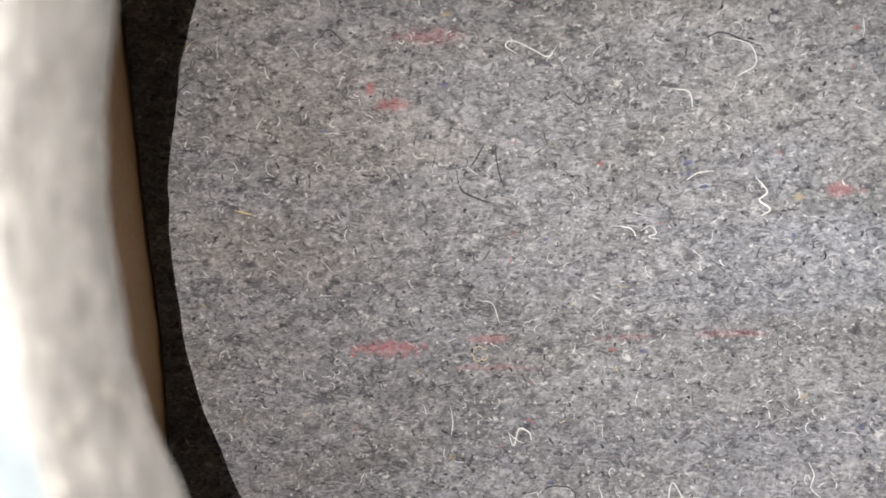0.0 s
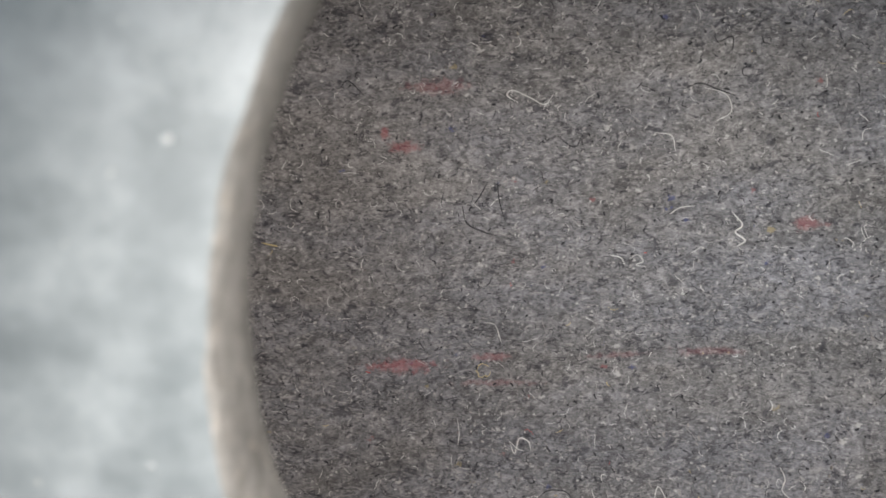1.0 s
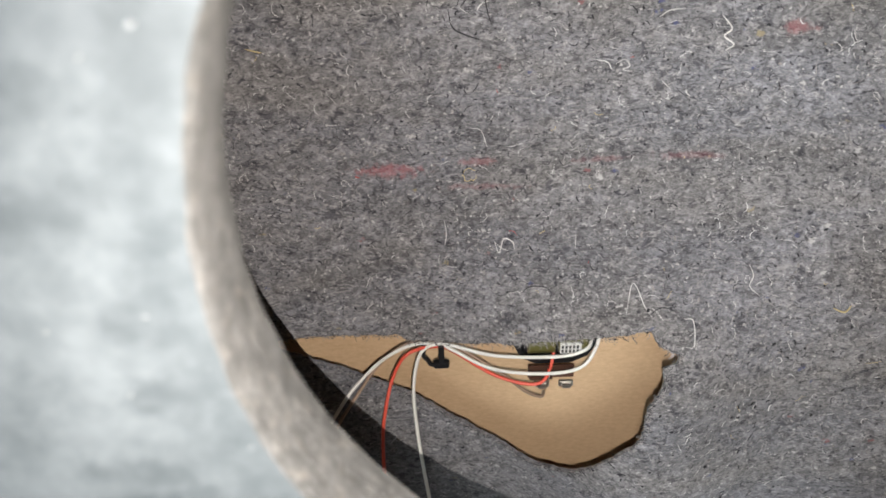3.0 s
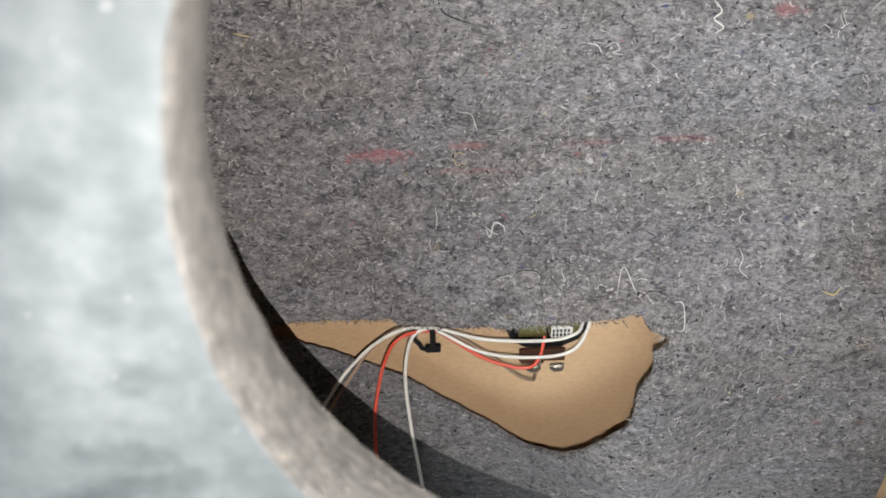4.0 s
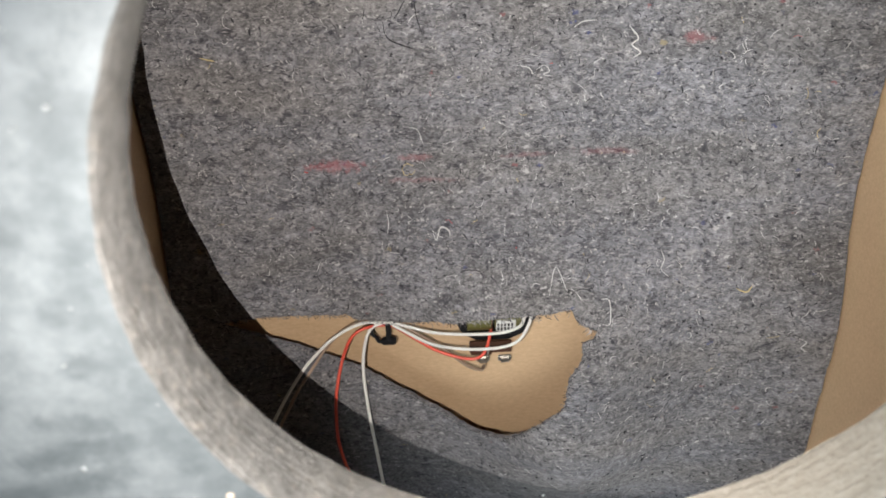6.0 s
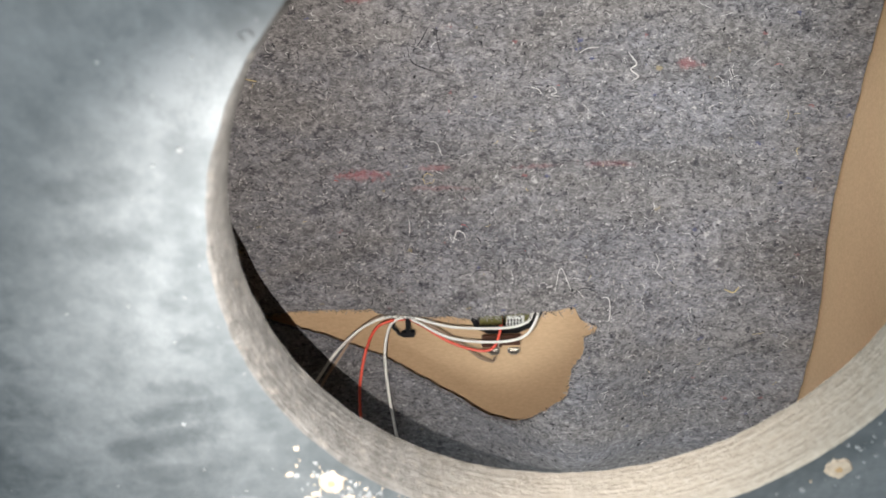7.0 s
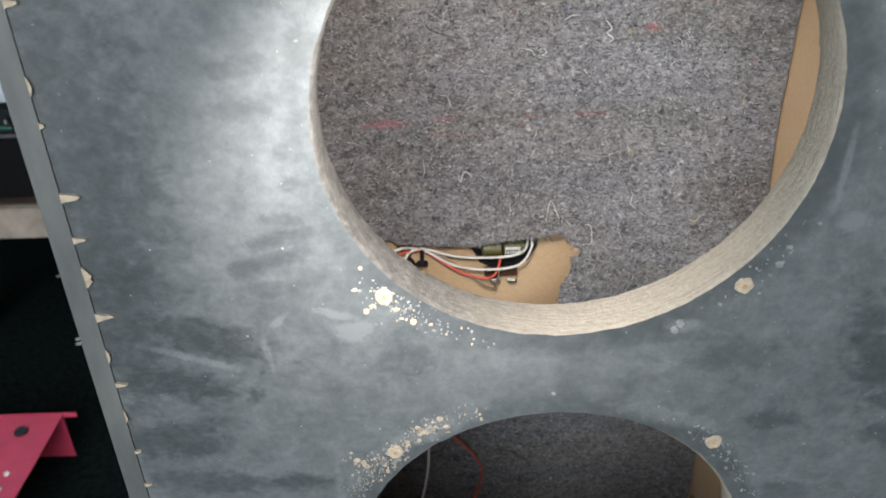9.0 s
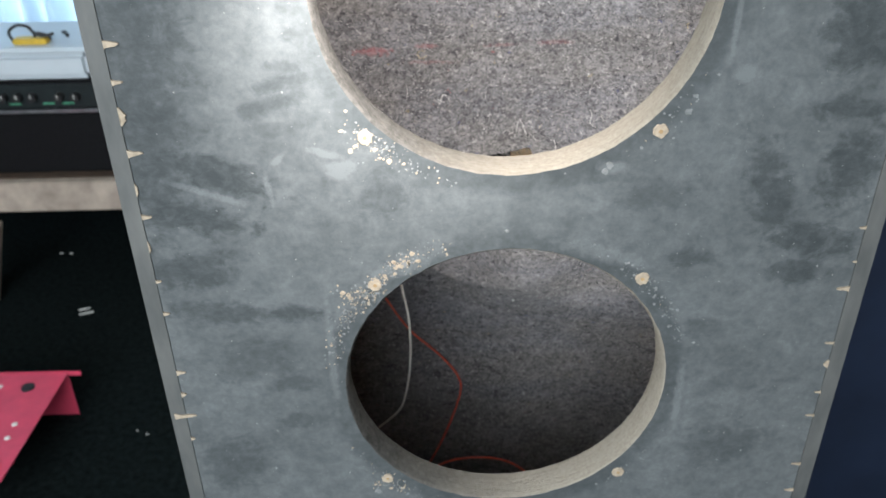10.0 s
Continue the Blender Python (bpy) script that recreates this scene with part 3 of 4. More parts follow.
for name, material, count, top_len, radius in (("pale_fibre", WOOL_PALE, 1300, 0.009, 0.00015), ("grey_fibre", WOOL_GREY, 900, 0.010, 0.00014), ("dark_fibre", WOOL_DARK, 1300, 0.008, 0.00022), ("dark_tuft", WOOL_DARK, 700, 0.0035, 0.00048), ("pale_tuft", WOOL_GREY, 700, 0.003, 0.00055), ("red_fibre", WOOL_RED, 10, 0.006, 0.00016), ("straw_fibre", WOOL_YELLOW, 60, 0.008, 0.00015)):
    bm = bmesh.new()
    for _ in range(count):
        x, z = random.uniform(-0.18, 0.178), random.choice((random.uniform(0.70, 1.06), random.uniform(0.45, 1.06)))
        if -0.17 < x < 0.065 and 0.675 < z < 0.80:
            if in_tear(x, z) or in_tear(x + 0.006, z) or in_tear(x - 0.006, z) or in_tear(x, z - 0.006) or in_tear(x, z + 0.006):
                continue
        ln = random.uniform(0.0015, top_len) * random.random() ** 0.5
        tube(bm, curl(x, z, ln, random.gauss(0, 1.9), random.choice((0, math.pi)) + random.gauss(0, 1.1), steps=7), radius * random.uniform(0.7, 1.3), 3, True)
    tagged(part(name, bm, material, felt), kind="stuff")


# the ragged edge of the tear: short hairs that stand out over the bare board
for name, material, count, radius in (("tear_fringe", WOOL_GREY, 700, 0.00014), ("dark_fringe", WOOL_DARK, 500, 0.00016)):
    bm = bmesh.new()
    for _ in range(count):
        k = random.randrange(len(outline))
        x, z = outline[k]
        x1, z1 = outline[(k + 3) % len(outline)]
        along = math.atan2(z1 - z, x1 - x) + random.gauss(0, 0.9)
        tube(bm, curl(x, z, random.uniform(0.001, 0.0042), random.gauss(0, 1.6), along + random.choice((0.5, -0.5, math.pi - 0.5, 1.2, -1.2)), 0.0002, 5), radius, 3, True)
    tagged(part(name, bm, material, felt), kind="stuff")


def thread(material, line, radius=0.00032):
    bm = bmesh.new()
    tube(bm, line, radius, 5, True)
    part("thread", bm, material, felt, smooth=True)


def drawn(material, radius, *xz):
    xz = [(0.985 * x - 0.001 + random.gauss(0, 0.0004), z + 0.045 * (z - 0.815) + random.gauss(0, 0.0004)) for x, z in xz]
    thread(material, curve_points([(x, felt_y(x, z) - 0.0009 + 0.0025 * noise.noise((x * 14, z * 14, 8)), z) for x, z in xz], 6), 0.72 * radius)


# a white crumb of lint caught in the felt
bm = bmesh.new()
bmesh.ops.create_icosphere(bm, subdivisions=2, radius=0.0013, matrix=Matrix.Translation((0.0313, felt_y(0.0313, 0.6323) - 0.0012, 0.6323)) @ Matrix.Diagonal((1, 0.6, 0.8, 1)))
part("lint", bm, PAPER, felt, "white crumb of lint", True)

# threads that can be told apart
ring_line = [(-0.0473 + 0.0034 * math.cos(a), 0.8515 + 0.0030 * math.sin(a)) for a in np.linspace(0.4, 6.3, 14)]
drawn(WOOL_YELLOW, 0.00030, *ring_line)
drawn(WOOL_PALE, 0.00042, (-0.0345, 0.8185), (-0.0325, 0.8145), (-0.029, 0.8205), (-0.026, 0.8195), (-0.0245, 0.8165))
drawn(WOOL_PALE, 0.00030, (-0.0345, 0.819), (-0.031, 0.817), (-0.0275, 0.8155))
drawn(WOOL_PALE, 0.00038, (-0.031, 0.977), (-0.036, 0.980), (-0.032, 0.9825), (-0.024, 0.979), (-0.018, 0.9755), (-0.014, 0.9795))
drawn(WOOL_DARK, 0.00040, (0.046, 0.981), (0.052, 0.984), (0.060, 0.982), (0.068, 0.979))
drawn(WOOL_PALE, 0.00034, (0.055, 0.982), (0.063, 0.979), (0.066, 0.972), (0.060, 0.967))
drawn(WOOL_PALE, 0.00055, (0.070, 0.927), (0.074, 0.923), (0.072, 0.919), (0.076, 0.915), (0.073, 0.912))
drawn(WOOL_PALE, 0.00032, (0.015, 0.907), (0.020, 0.905), (0.022, 0.902))
drawn(WOOL_PALE, 0.00034, (0.024, 0.9045), (0.028, 0.907), (0.031, 0.904), (0.027, 0.9025), (0.033, 0.9015))
drawn(WOOL_DARK, 0.00042, (-0.0435, 0.942), (-0.048, 0.936), (-0.052, 0.932))
drawn(WOOL_DARK, 0.00040, (-0.040, 0.942), (-0.040, 0.933), (-0.036, 0.925))
drawn(WOOL_DARK, 0.00050, (-0.057, 0.932), (-0.055, 0.924), (-0.049, 0.920), (-0.040, 0.917))
drawn(WOOL_DARK, 0.00036, (-0.112, 0.984), (-0.107, 0.987), (-0.101, 0.982))
drawn(WOOL_DARK, 0.00036, (-0.012, 0.962), (-0.004, 0.957), (0.000, 0.963))
drawn(WOOL_PALE, 0.00030, (0.029, 0.797), (0.034, 0.808), (0.0385, 0.800), (0.041, 0.797))
drawn(WOOL_DARK, 0.00036, (-0.021, 0.797), (-0.017, 0.800), (-0.010, 0.8015), (-0.006, 0.799), (-0.008, 0.796))
drawn(WOOL_PALE, 0.00034, (0.093, 0.815), (0.095, 0.810), (0.093, 0.806), (0.097, 0.801))
drawn(WOOL_PALE, 0.00034, (-0.047, 0.876), (-0.041, 0.874), (-0.038, 0.866))
drawn(WOOL_PALE, 0.00028, (-0.061, 0.829), (-0.060, 0.823), (-0.061, 0.817))
drawn(WOOL_PALE, 0.00040, (0.042, 0.926), (0.047, 0.929), (0.053, 0.930))
drawn(WOOL_PALE, 0.00034, (0.034, 0.963), (0.041, 0.961), (0.043, 0.954))
drawn(WOOL_PALE, 0.00036, (0.057, 0.797), (0.062, 0.794), (0.062, 0.786), (0.058, 0.785))
drawn(WOOL_DARK, 0.00040, (0.059, 1.001), (0.064, 1.003), (0.065, 0.996))
drawn(WOOL_DARK, 0.00034, (0.039, 0.797), (0.047, 0.800), (0.056, 0.799))
drawn(WOOL_YELLOW, 0.00055, (-0.152, 0.917), (-0.147, 0.9165), (-0.145, 0.915))
drawn(WOOL_RED, 0.00050, (-0.106, 0.8525), (-0.104, 0.851))
drawn(WOOL_YELLOW, 0.0006, (0.135, 0.796), (0.140, 0.7935), (0.143, 0.797))
drawn(WOOL_PALE, 0.00034, (0.171, 0.769), (0.176, 0.767), (0.174, 0.763), (0.178, 0.760))


# ---- crossover on the back panel ----
crossover = thing("crossover_board", (0.002, 0.30, 0.7475), "small brown circuit board with capacitors at a black terminal recess", "circuit board")
cinv = Matrix.Translation((-0.002, -0.30, -0.735))


def cross(name, bm, material, label="", smooth=False, parent=None):
    bmesh.ops.transform(bm, matrix=cinv, verts=bm.verts)
    return part(name, bm, material, parent or crossover, label, smooth)


def recess():
    """The black terminal tray: a rounded, tapering shallow tray on the panel."""
    bm = bmesh.new()
    outline = [(-0.027, 0.785), (-0.024, 0.729), (-0.018, 0.716), (-0.009, 0.711), (0.012, 0.711), (0.022, 0.716), (0.030, 0.730), (0.033, 0.785)]
    ring = lambda y, s: [bm.verts.new((0.002 + (x - 0.002) * s, y, 0.745 + (z - 0.745) * s)) for x, z in outline]
    a, b, c, d = ring(0.3015, 1.0), ring(0.2965, 0.99), ring(0.2965, 0.90), ring(0.3005, 0.86)
    for p, q in ((a, b), (b, c), (c, d)):
        for i in range(8):
            bm.faces.new((p[i], p[(i + 1) % 8], q[(i + 1) % 8], q[i]))
    bm.faces.new(d)
    return bm


cross("terminal_tray", recess(), BLACK, "black plastic tray")
cross("board", box(-0.014, 0.013, 0.2890, 0.2908, 0.7065, 0.7155, 0.0003), PCB, "brown circuit board")
for k, (x0, x1, z) in enumerate(((-0.016, -0.001, 0.7395), (0.001, 0.017, 0.7400))):
    bm = bmesh.new()
    tube(bm, [Vector((x0, 0.2805, z)), Vector((x0 + 0.0008, 0.2805, z)), Vector((x1 - 0.0008, 0.2805, z)), Vector((x1, 0.2805, z))], 0.0062, 20)
    can = cross("capacitor", bm, OLIVE, "olive film capacitor", True)
    if k:
        bm = box(0.0015, 0.0135, 0.2738, 0.2760, z - 0.0042, z + 0.0030, 0.0003)
        tag_label = cross("label", bm, PAPER, "white printed label with unreadable marks")
        for r in range(2):
            for i in range(5):
                bar = box(0.0022 + i * 0.0021, 0.0034 + i * 0.0021, 0.2734, 0.2740, z - 0.0032 + r * 0.0028, z - 0.0014 + r * 0.0028)
                cross("printed_bar", bar, BLACK)
for x in (-0.0055, 0.0085):
    bm = box(x - 0.0042, x + 0.0042, 0.2875, 0.2895, 0.7005, 0.7045, 0.0004)
    box(x - 0.0025, x + 0.0025, 0.2850, 0.2876, 0.7015, 0.7035, 0, bm)
    tab = cross("solder_tab", bm, TIN, "tinned solder tab")
bm = bmesh.new()
tube(bm, curve_points([(-0.004, 0.284, 0.703), (-0.0035, 0.281, 0.709), (-0.002, 0.284, 0.716), (-0.001, 0.288, 0.722)], 6), 0.0005, 6)
cross("lead", bm, TIN)
cross("cable_strap", box(-0.0135, 0.0, 0.2845, 0.2892, 0.7085, 0.7108, 0.0004), PCB)

WIRES = "loose wires of the crossover"


def wire(material, label, radius, *points, lift=0.0105):
    points = [(x, y, z + (lift * smooth_step((x + 0.064) / 0.05) if z > 0.70 else 0)) for x, y, z in points]
    bm = bmesh.new()
    tube(bm, curve_points(points, 10), radius, 8)
    return tagged(part("wire", bm, material, None, "", True), label, "wire", WIRES)


TIE = (-0.0735, 0.283, 0.7535)
wire(WHITE_WIRE, "white insulated wire running from the crossover through the tie and down", 0.00105,
     (0.0195, 0.279, 0.752), (0.0185, 0.274, 0.747), (0.014, 0.268, 0.7445), (-0.001, 0.268, 0.7405), (-0.034, 0.274, 0.7415), (-0.058, 0.279, 0.752), (-0.066, 0.279, 0.754), (-0.076, 0.276, 0.750), (-0.0805, 0.268, 0.732), (-0.079, 0.258, 0.706),
     (-0.0745, 0.245, 0.676), (-0.0695, 0.225, 0.660), (-0.064, 0.205, 0.640), (-0.0645, 0.20, 0.597), (-0.071, 0.20, 0.557), (-0.079, 0.20, 0.540), (-0.100, 0.20, 0.519))
wire(WHITE_WIRE, "white insulated wire sagging between the crossover and the tie, then down", 0.00105,
     (0.0225, 0.279, 0.751), (0.0220, 0.274, 0.744), (0.0125, 0.266, 0.7345), (-0.008, 0.266, 0.7305), (-0.036, 0.272, 0.7345), (-0.058, 0.279, 0.749), (-0.066, 0.281, 0.752), (-0.080, 0.275, 0.757), (-0.097, 0.271, 0.750), (-0.1125, 0.264, 0.7375), (-0.1225, 0.256, 0.7265), (-0.1300, 0.250, 0.7160), (-0.1390, 0.240, 0.7010), (-0.150, 0.225, 0.675))
wire(TAN_WIRE, "brown insulated wire beside the white one", 0.0010,
     (-0.005, 0.284, 0.706), (-0.0075, 0.278, 0.7075), (-0.0165, 0.275, 0.7140), (-0.030, 0.276, 0.728), (-0.046, 0.279, 0.742), (-0.058, 0.282, 0.750), (-0.068, 0.283, 0.753), (-0.084, 0.277, 0.7555), (-0.099, 0.273, 0.746), (-0.1105, 0.265, 0.7330), (-0.1205, 0.257, 0.7210), (-0.1270, 0.251, 0.7110), (-0.1360, 0.241, 0.6960), (-0.147, 0.226, 0.670), lift=0.007)
wire(RED_WIRE, "red insulated wire running from the crossover through the tie and down", 0.00105,
     (-0.001, 0.284, 0.748), (-0.002, 0.276, 0.738), (-0.007, 0.271, 0.7265), (-0.017, 0.271, 0.7240), (-0.036, 0.275, 0.7310), (-0.056, 0.280, 0.746), (-0.066, 0.280, 0.7515), (-0.083, 0.274, 0.7515), (-0.092, 0.271, 0.737), (-0.0975, 0.260, 0.717), (-0.099, 0.255, 0.698), (-0.0985, 0.252, 0.679),
     (-0.094, 0.256, 0.648), (-0.084, 0.264, 0.619), (-0.065, 0.274, 0.579), (-0.034, 0.276, 0.543), (-0.017, 0.277, 0.512), (-0.020, 0.278, 0.481), (-0.035, 0.278, 0.434), (-0.050, 0.276, 0.400), lift=0.006)
wire(RED_WIRE, "end of a red insulated wire bowed inside the cabinet", 0.00105,
     (-0.075, 0.20, 0.440), (-0.041, 0.20, 0.471), (-0.013, 0.20, 0.480), (0.020, 0.20, 0.4765), (0.044, 0.20, 0.459), (0.055, 0.20, 0.435))

tie = thing("cable_tie", TIE, "black plastic cable tie holding the wires at the panel", "cable tie")
tinv = Matrix.Translation([-c for c in TIE])


def tied(name, bm):
    bmesh.ops.transform(bm, matrix=tinv, verts=bm.verts)
    part(name, bm, BLACK, tie)


bm = bmesh.new()
tube(bm, [Vector((-0.0735, 0.283 + 0.0042 * math.cos(a), 0.7535 + 0.0042 * math.sin(a))) for a in np.linspace(0, math.tau, 20)], 0.0013, 6)
tied("loop", bm)
bm = bmesh.new()
tube(bm, curve_points([(-0.0735, 0.2795, 0.7515), (-0.0745, 0.278, 0.7470), (-0.0720, 0.278, 0.7435), (-0.0705, 0.278, 0.7405), (-0.0660, 0.2785, 0.7395)], 6), 0.0012, 6)
tied("strap", bm)
tied("head", box(-0.0690, -0.0600, 0.2765, 0.2815, 0.7380, 0.7418, 0.0007))
tied("tail", box(-0.0660, -0.0628, 0.2775, 0.2795, 0.7410, 0.7530, 0.0005))

# a torn scrap of tape low on the inner side
bm = bmesh.new()
vs = [bm.verts.new(p) for p in ((0.1890, 0.262, 0.4684), (0.1890, 0.268, 0.446), (0.1890, 0.283, 0.432), (0.1890, 0.2835, 0.459), (0.1890, 0.274, 0.467))]
bm.faces.new(vs)
bmesh.ops.solidify(bm, geom=list(bm.faces), thickness=0.0008)
tagged(part("tape_scrap", bm, simple("ochre_tape", (0.45, 0.27, 0.06), 0.5)), "torn scrap of ochre tape stuck to the inner side panel", "tape scrap")


# ---- the room ----
def structure(name, bm, material):
    return tagged(part(name, bm, material), name.replace("_", " ") + " of the workroom", "", "", "structure")


tagged(structure("floor", box(-3, 3, -1.8, 3.3, -0.1, 0.0), CARPET), "black carpeted floor with stray scraps")
tagged(structure("ceiling", box(-3, 3, -1.8, 3.3, 2.5, 2.6), ROOM), "plain pale ceiling")


def wall_with_window(name, y0, y1, x0, x1, z0, z1):
    bm = bmesh.new()
    box(-3, x0, y0, y1, 0, 2.5, 0, bm)
    box(x1, 3, y0, y1, 0, 2.5, 0, bm)
    box(x0, x1, y0, y1, 0, z0, 0, bm)
    box(x0, x1, y0, y1, z1, 2.5, 0, bm)
    return tagged(structure(name, bm, ROOM), "pale plaster wall with a window")


# unseen opening, added to let the fill lamp into the room
wall_with_window("wall_south_added_window", -1.8, -1.66, -1.52, 0.12, 0.72, 2.38)
wall_with_window("wall_north", 2.06, 2.16, -2.1, -0.7, 0.3, 1.9)
tagged(structure("wall_west", box(-3.1, -3.0, -1.8, 3.3, 0, 2.5), ROOM), "plain pale plaster wall")
tagged(structure("wall_east", box(3.0, 3.1, -1.8, 3.3, 0, 2.5), ROOM), "plain pale plaster wall")

# curtain with folds in front of the far window
bm = bmesh.new()
rows = []
for k in range(240):
    u = k / 239
    x = -2.3 + 1.75 * u
    y = 1.98 + 0.025 * math.sin(u * 150) + 0.018 * math.sin(u * 61 + 1)
    rows.append((bm.verts.new((x, y, 0.02)), bm.verts.new((x, y, 2.2))))
for a, b in zip(rows, rows[1:]):
    bm.faces.new((a[0], b[0], b[1], a[1]))
tagged(part("curtain", bm, CURTAIN, None, "", True), "pale blue-grey curtain hanging in soft folds", "curtain")

# low bench, amplifier, white box
bench = thing("bench", (-1.25, 1.5, 0), "low bench with a weathered plank top edge and dark legs", "bench")
binv = Matrix.Translation((1.25, -1.5, 0))


def on_bench(name, bm, material, parent=bench):
    bmesh.ops.transform(bm, matrix=binv, verts=bm.verts)
    return part(name, bm, material, parent)


on_bench("front_plank", box(-2.0, -0.55, 1.235, 1.262, 0.216, 0.284, 0.003), PLANK)
on_bench("top_board", box(-2.0, -0.55, 1.2625, 1.80, 0.262, 0.284, 0.002), DARK_WOOD)
for x in (-1.95, -0.64):
    for y in (1.29, 1.75):
        on_bench("leg", box(x - 0.03, x + 0.03, y - 0.025, y + 0.025, 0, 0.2618, 0.002), DARK_WOOD)
on_bench("brace", box(-1.90, -0.68, 1.53, 1.56, 0.06, 0.12, 0.002), DARK_WOOD)
strut = box(-0.022, 0.022, -0.02, 0.02, 0.0, 0.27, 0.002)
bmesh.ops.transform(strut, matrix=Matrix.Translation((-1.055, 1.205, 0.0)) @ Matrix.Rotation(radians(17), 4, "Y") @ Matrix.Diagonal((1, 1, 0.80, 1)), verts=strut.verts)
tagged(part("wooden_batten", strut, PLANK), "pale wooden batten leaning against the low bench", "batten")

amp = thing("amplifier", (-1.1, 1.45, 0.284), "black amplifier with a row of control knobs, on the bench", "amplifier")
ainv = Matrix.Translation((1.1, -1.45, -0.284))


def on_amp(name, bm, material, parent=None, label=""):
    bmesh.ops.transform(bm, matrix=ainv, verts=bm.verts)
    return part(name, bm, material, parent or amp, label)


on_amp("body", box(-1.52, -0.60, 1.285, 1.70, 0.2842, 0.490, 0.006), AMP)
on_amp("control_panel", box(-1.50, -0.62, 1.2795, 1.2855, 0.436, 0.486, 0.001), PANEL)
on_amp("trim_strip", box(-1.51, -0.61, 1.2770, 1.2848, 0.4245, 0.4315, 0.001), STEEL)
on_amp("grille", box(-1.50, -0.62, 1.2800, 1.2849, 0.293, 0.420, 0.001), AMP)
for x in (-1.02, -0.985, -0.945, -0.918, -0.888, -0.858, -0.804, -0.770, -0.72, -0.69):
    bm = bmesh.new()
    tube(bm, [Vector((x, 1.2800, 0.461)), Vector((x, 1.2740, 0.461)), Vector((x, 1.2650, 0.461)), Vector((x, 1.2640, 0.461))], 0.0085, 18)
    knob = on_amp("knob", bm, BLACK)
    bm = box(x - 0.0008, x + 0.0008, 1.2632, 1.2641, 0.4605, 0.469)
    on_amp("pointer", bm, PAPER, knob)
for x in (-0.90, -0.83, -0.79):
    on_amp("printed_bar", box(x - 0.012, x + 0.012, 1.2788, 1.2796, 0.4435, 0.4470), GREEN)

crate = thing("white_box", (-1.0, 1.42, 0.490), "white plastic box with a flat lid, on the amplifier", "box")
winv = Matrix.Translation((1.0, -1.42, -0.490))
for name, bm in (("body", box(-1.30, -0.735, 1.290, 1.475, 0.4905, 0.548, 0.012, None, 4)), ("lid", box(-1.31, -0.725, 1.280, 1.485, 0.5485, 0.560, 0.005, None, 3))):
    bmesh.ops.transform(bm, matrix=winv, verts=bm.verts)
    part(name, bm, WHITE_BOX, crate)

gadget = thing("earphone_set", (-0.84, 1.33, 0.5605), "black looped cable with a yellow plastic case on the white box", "cable")
ginv = Matrix.Translation((0.84, -1.33, -0.5605))
bm = bmesh.new()
tube(bm, curve_points([(-0.885, 1.315, 0.564), (-0.890, 1.315, 0.585), (-0.872, 1.318, 0.598), (-0.852, 1.32, 0.594), (-0.842, 1.32, 0.582), (-0.825, 1.32, 0.5745), (-0.805, 1.325, 0.578)], 8), 0.0032, 8)
tube(bm, curve_points([(-0.848, 1.325, 0.566), (-0.838, 1.32, 0.580), (-0.82, 1.32, 0.577), (-0.815, 1.325, 0.567), (-0.84, 1.33, 0.566)], 8), 0.003, 8)
tube(bm, curve_points([(-0.800, 1.36, 0.570), (-0.790, 1.345, 0.574), (-0.782, 1.335, 0.570)], 6), 0.004, 8)
bmesh.ops.transform(bm, matrix=ginv, verts=bm.verts)
part("cable", bm, BLACK, gadget, "", True)
bm = box(-0.885, -0.815, 1.305, 1.335, 0.5606, 0.572, 0.003)
bmesh.ops.transform(bm, matrix=ginv, verts=bm.verts)
part("case", bm, YELLOW, gadget, "yellow plastic case")

# red sheet-metal chassis on the floor
chassis = thing("metal_chassis", (-0.85, 0.70, 0), "red lacquered sheet-metal chassis with folded edge on the carpet", "metal chassis")
rinv = Matrix.Translation((0.85, -0.70, 0))


def red(name, bm, material=RED_METAL):
    bmesh.ops.transform(bm, matrix=rinv, verts=bm.verts)
    return part(name, bm, material, chassis)


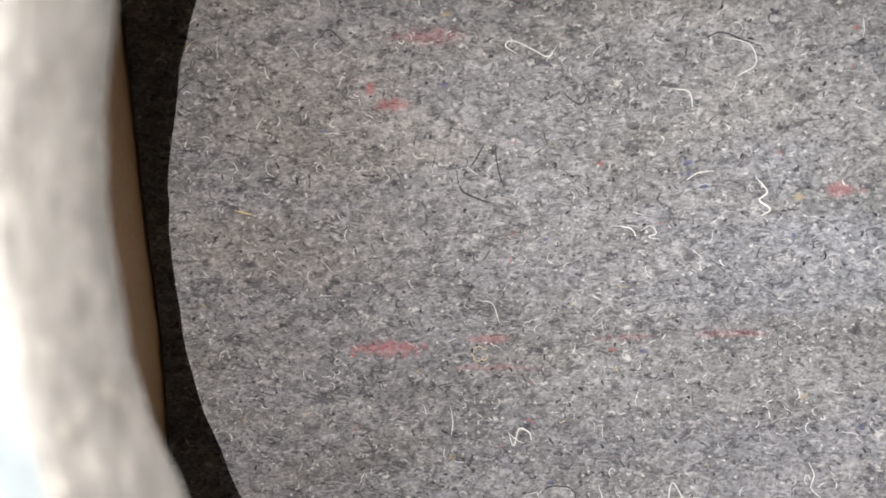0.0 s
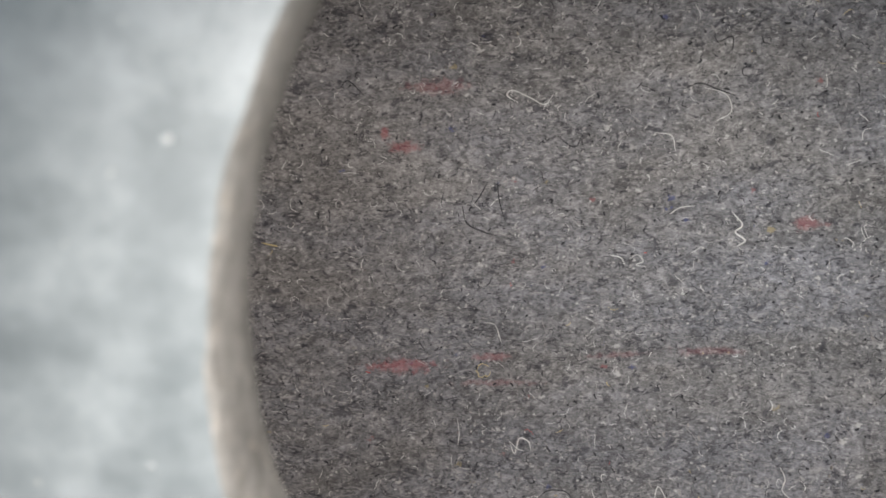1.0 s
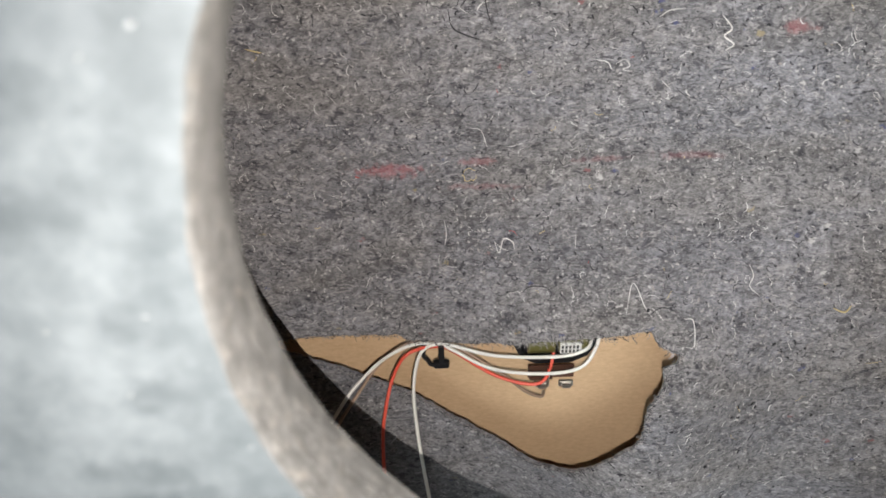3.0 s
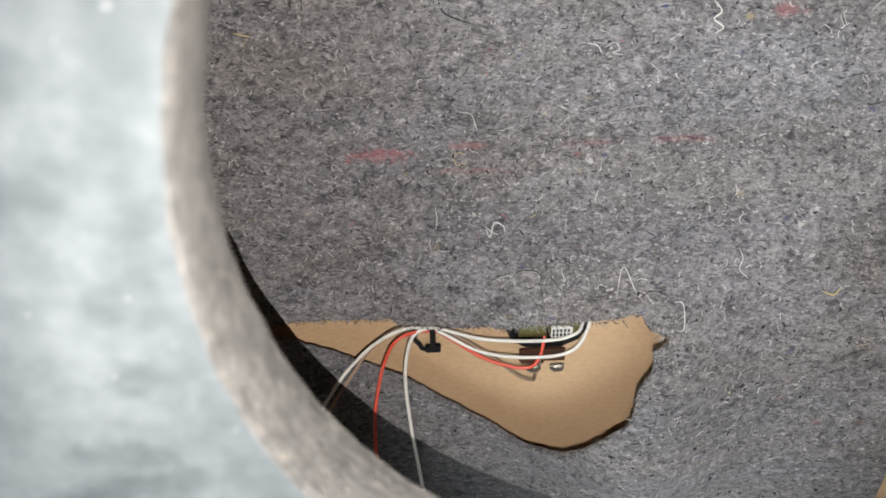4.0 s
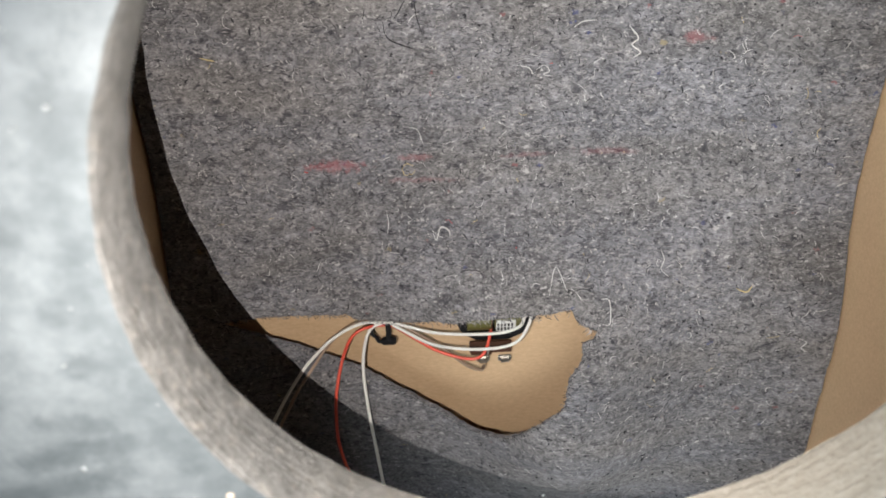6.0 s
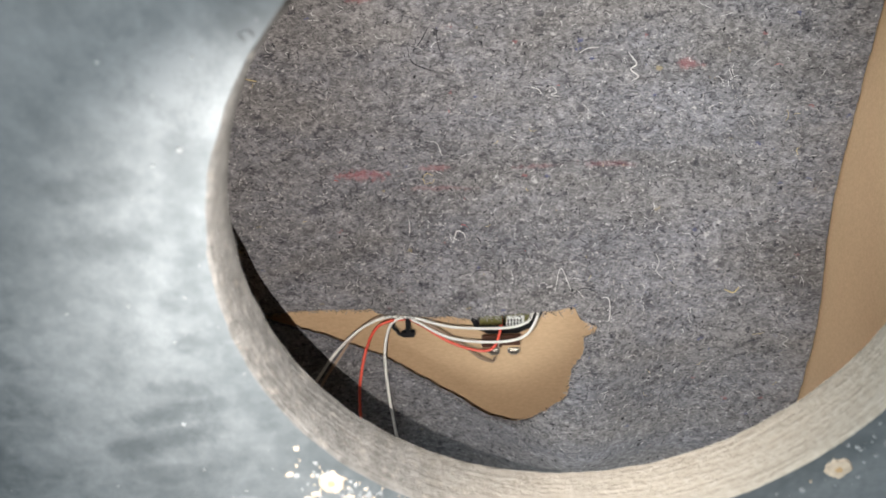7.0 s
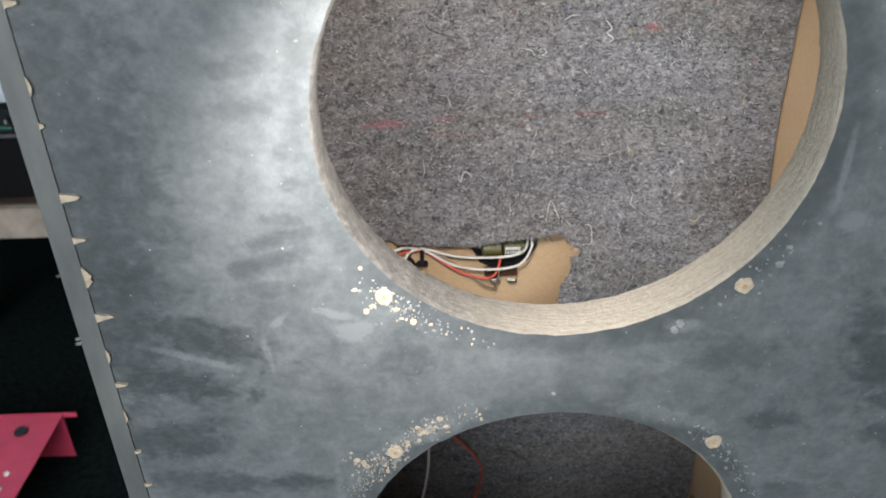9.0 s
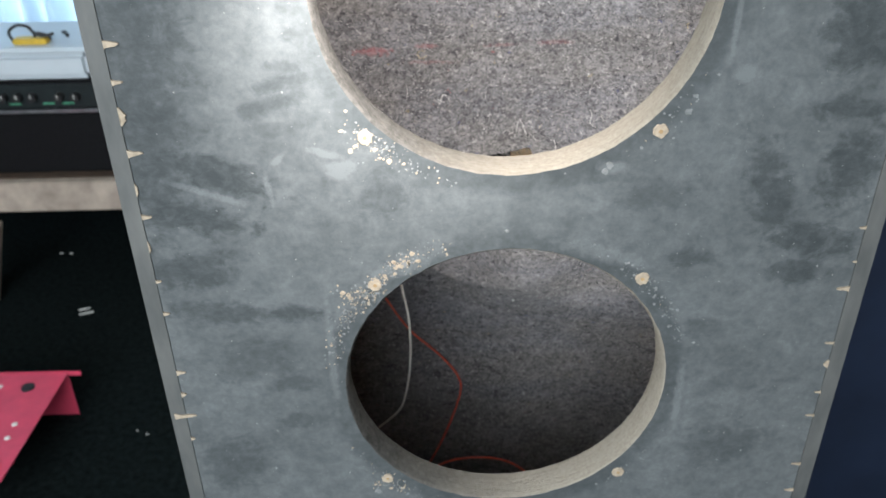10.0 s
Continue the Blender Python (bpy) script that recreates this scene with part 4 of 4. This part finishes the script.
bm = bmesh.new()
plan = [(-1.10, 0.825), (-0.712, 0.824), (-0.722, 0.560), (-0.742, 0.535), (-1.10, 0.535)]
up = [bm.verts.new((x, y, 0.100)) for x, y in plan]
down = [bm.verts.new((x, y, 0.098)) for x, y in plan]
bm.faces.new(up)
bm.faces.new(down)
for i in range(5):
    bm.faces.new((up[i], up[(i + 1) % 5], down[(i + 1) % 5], down[i]))
red("top_sheet", bm)
red("rear_flange", box(-1.10, -0.690, 0.8246, 0.8270, 0.0925, 0.1015), RED_METAL)
red("rear_panel", box(-1.10, -0.714, 0.8242, 0.8262, 0.0, 0.0915), RED_METAL)
red("corner_bracket", box(-0.790, -0.738, 0.545, 0.600, 0.1005, 0.106, 0.001), RED_METAL)
bm = bmesh.new()
bmesh.ops.create_cone(bm, cap_ends=True, segments=24, radius1=0.0115, radius2=0.0105, depth=0.003, matrix=Matrix.Translation((-0.768, 0.783, 0.1022)))
red("grommet", bm, BLACK)
for x, y in ((-0.753, 0.688), (-0.752, 0.655), (-0.820, 0.788)):
    bm = bmesh.new()
    bmesh.ops.create_cone(bm, cap_ends=True, segments=14, radius1=0.005, radius2=0.0035, depth=0.002, matrix=Matrix.Translation((x, y, 0.1014)))
    red("rivet", bm, PAPER)

# scraps on the carpet
for x, y, ln, turn in ((-0.823, 1.172, 0.022, 20), (-0.813, 1.156, 0.030, 22), (-0.963, 1.42, 0.008, 0), (-0.939, 1.418, 0.008, 30), (-0.571, 0.763, 0.004, 50), (-0.592, 0.774, 0.003, 10)):
    wide = min(0.0024, 0.3 * ln)
    bm = box(-ln / 2, ln / 2, -wide, wide, 0.0, 0.002, 0.0004)
    bmesh.ops.transform(bm, matrix=pose(x, y, 0.0, 0, 0, turn), verts=bm.verts)
    tagged(part("paper_scrap", bm, PAPER), "small white scrap lying on the black carpet", "scrap", "scraps on the carpet")

# dark blue box beside the cabinet
blue = thing("storage_cabinet", (0.75, 0.6, 0), "dark navy laminate cabinet standing beside the loudspeaker", "cabinet")
ninv = Matrix.Translation((-0.75, -0.6, 0))
for name, bm, material in (("body", box(0.430, 1.10, 0.405, 0.85, 0.0, 0.80, 0.004), NAVY), ("front_panel", box(0.435, 1.095, 0.400, 0.4048, 0.02, 0.79, 0.002), NAVY), ("edge_strip", box(0.4275, 0.4298, 0.398, 0.412, 0.0, 0.80, 0.0005), EDGE)):
    bmesh.ops.transform(bm, matrix=ninv, verts=bm.verts)
    part(name, bm, material, blue)
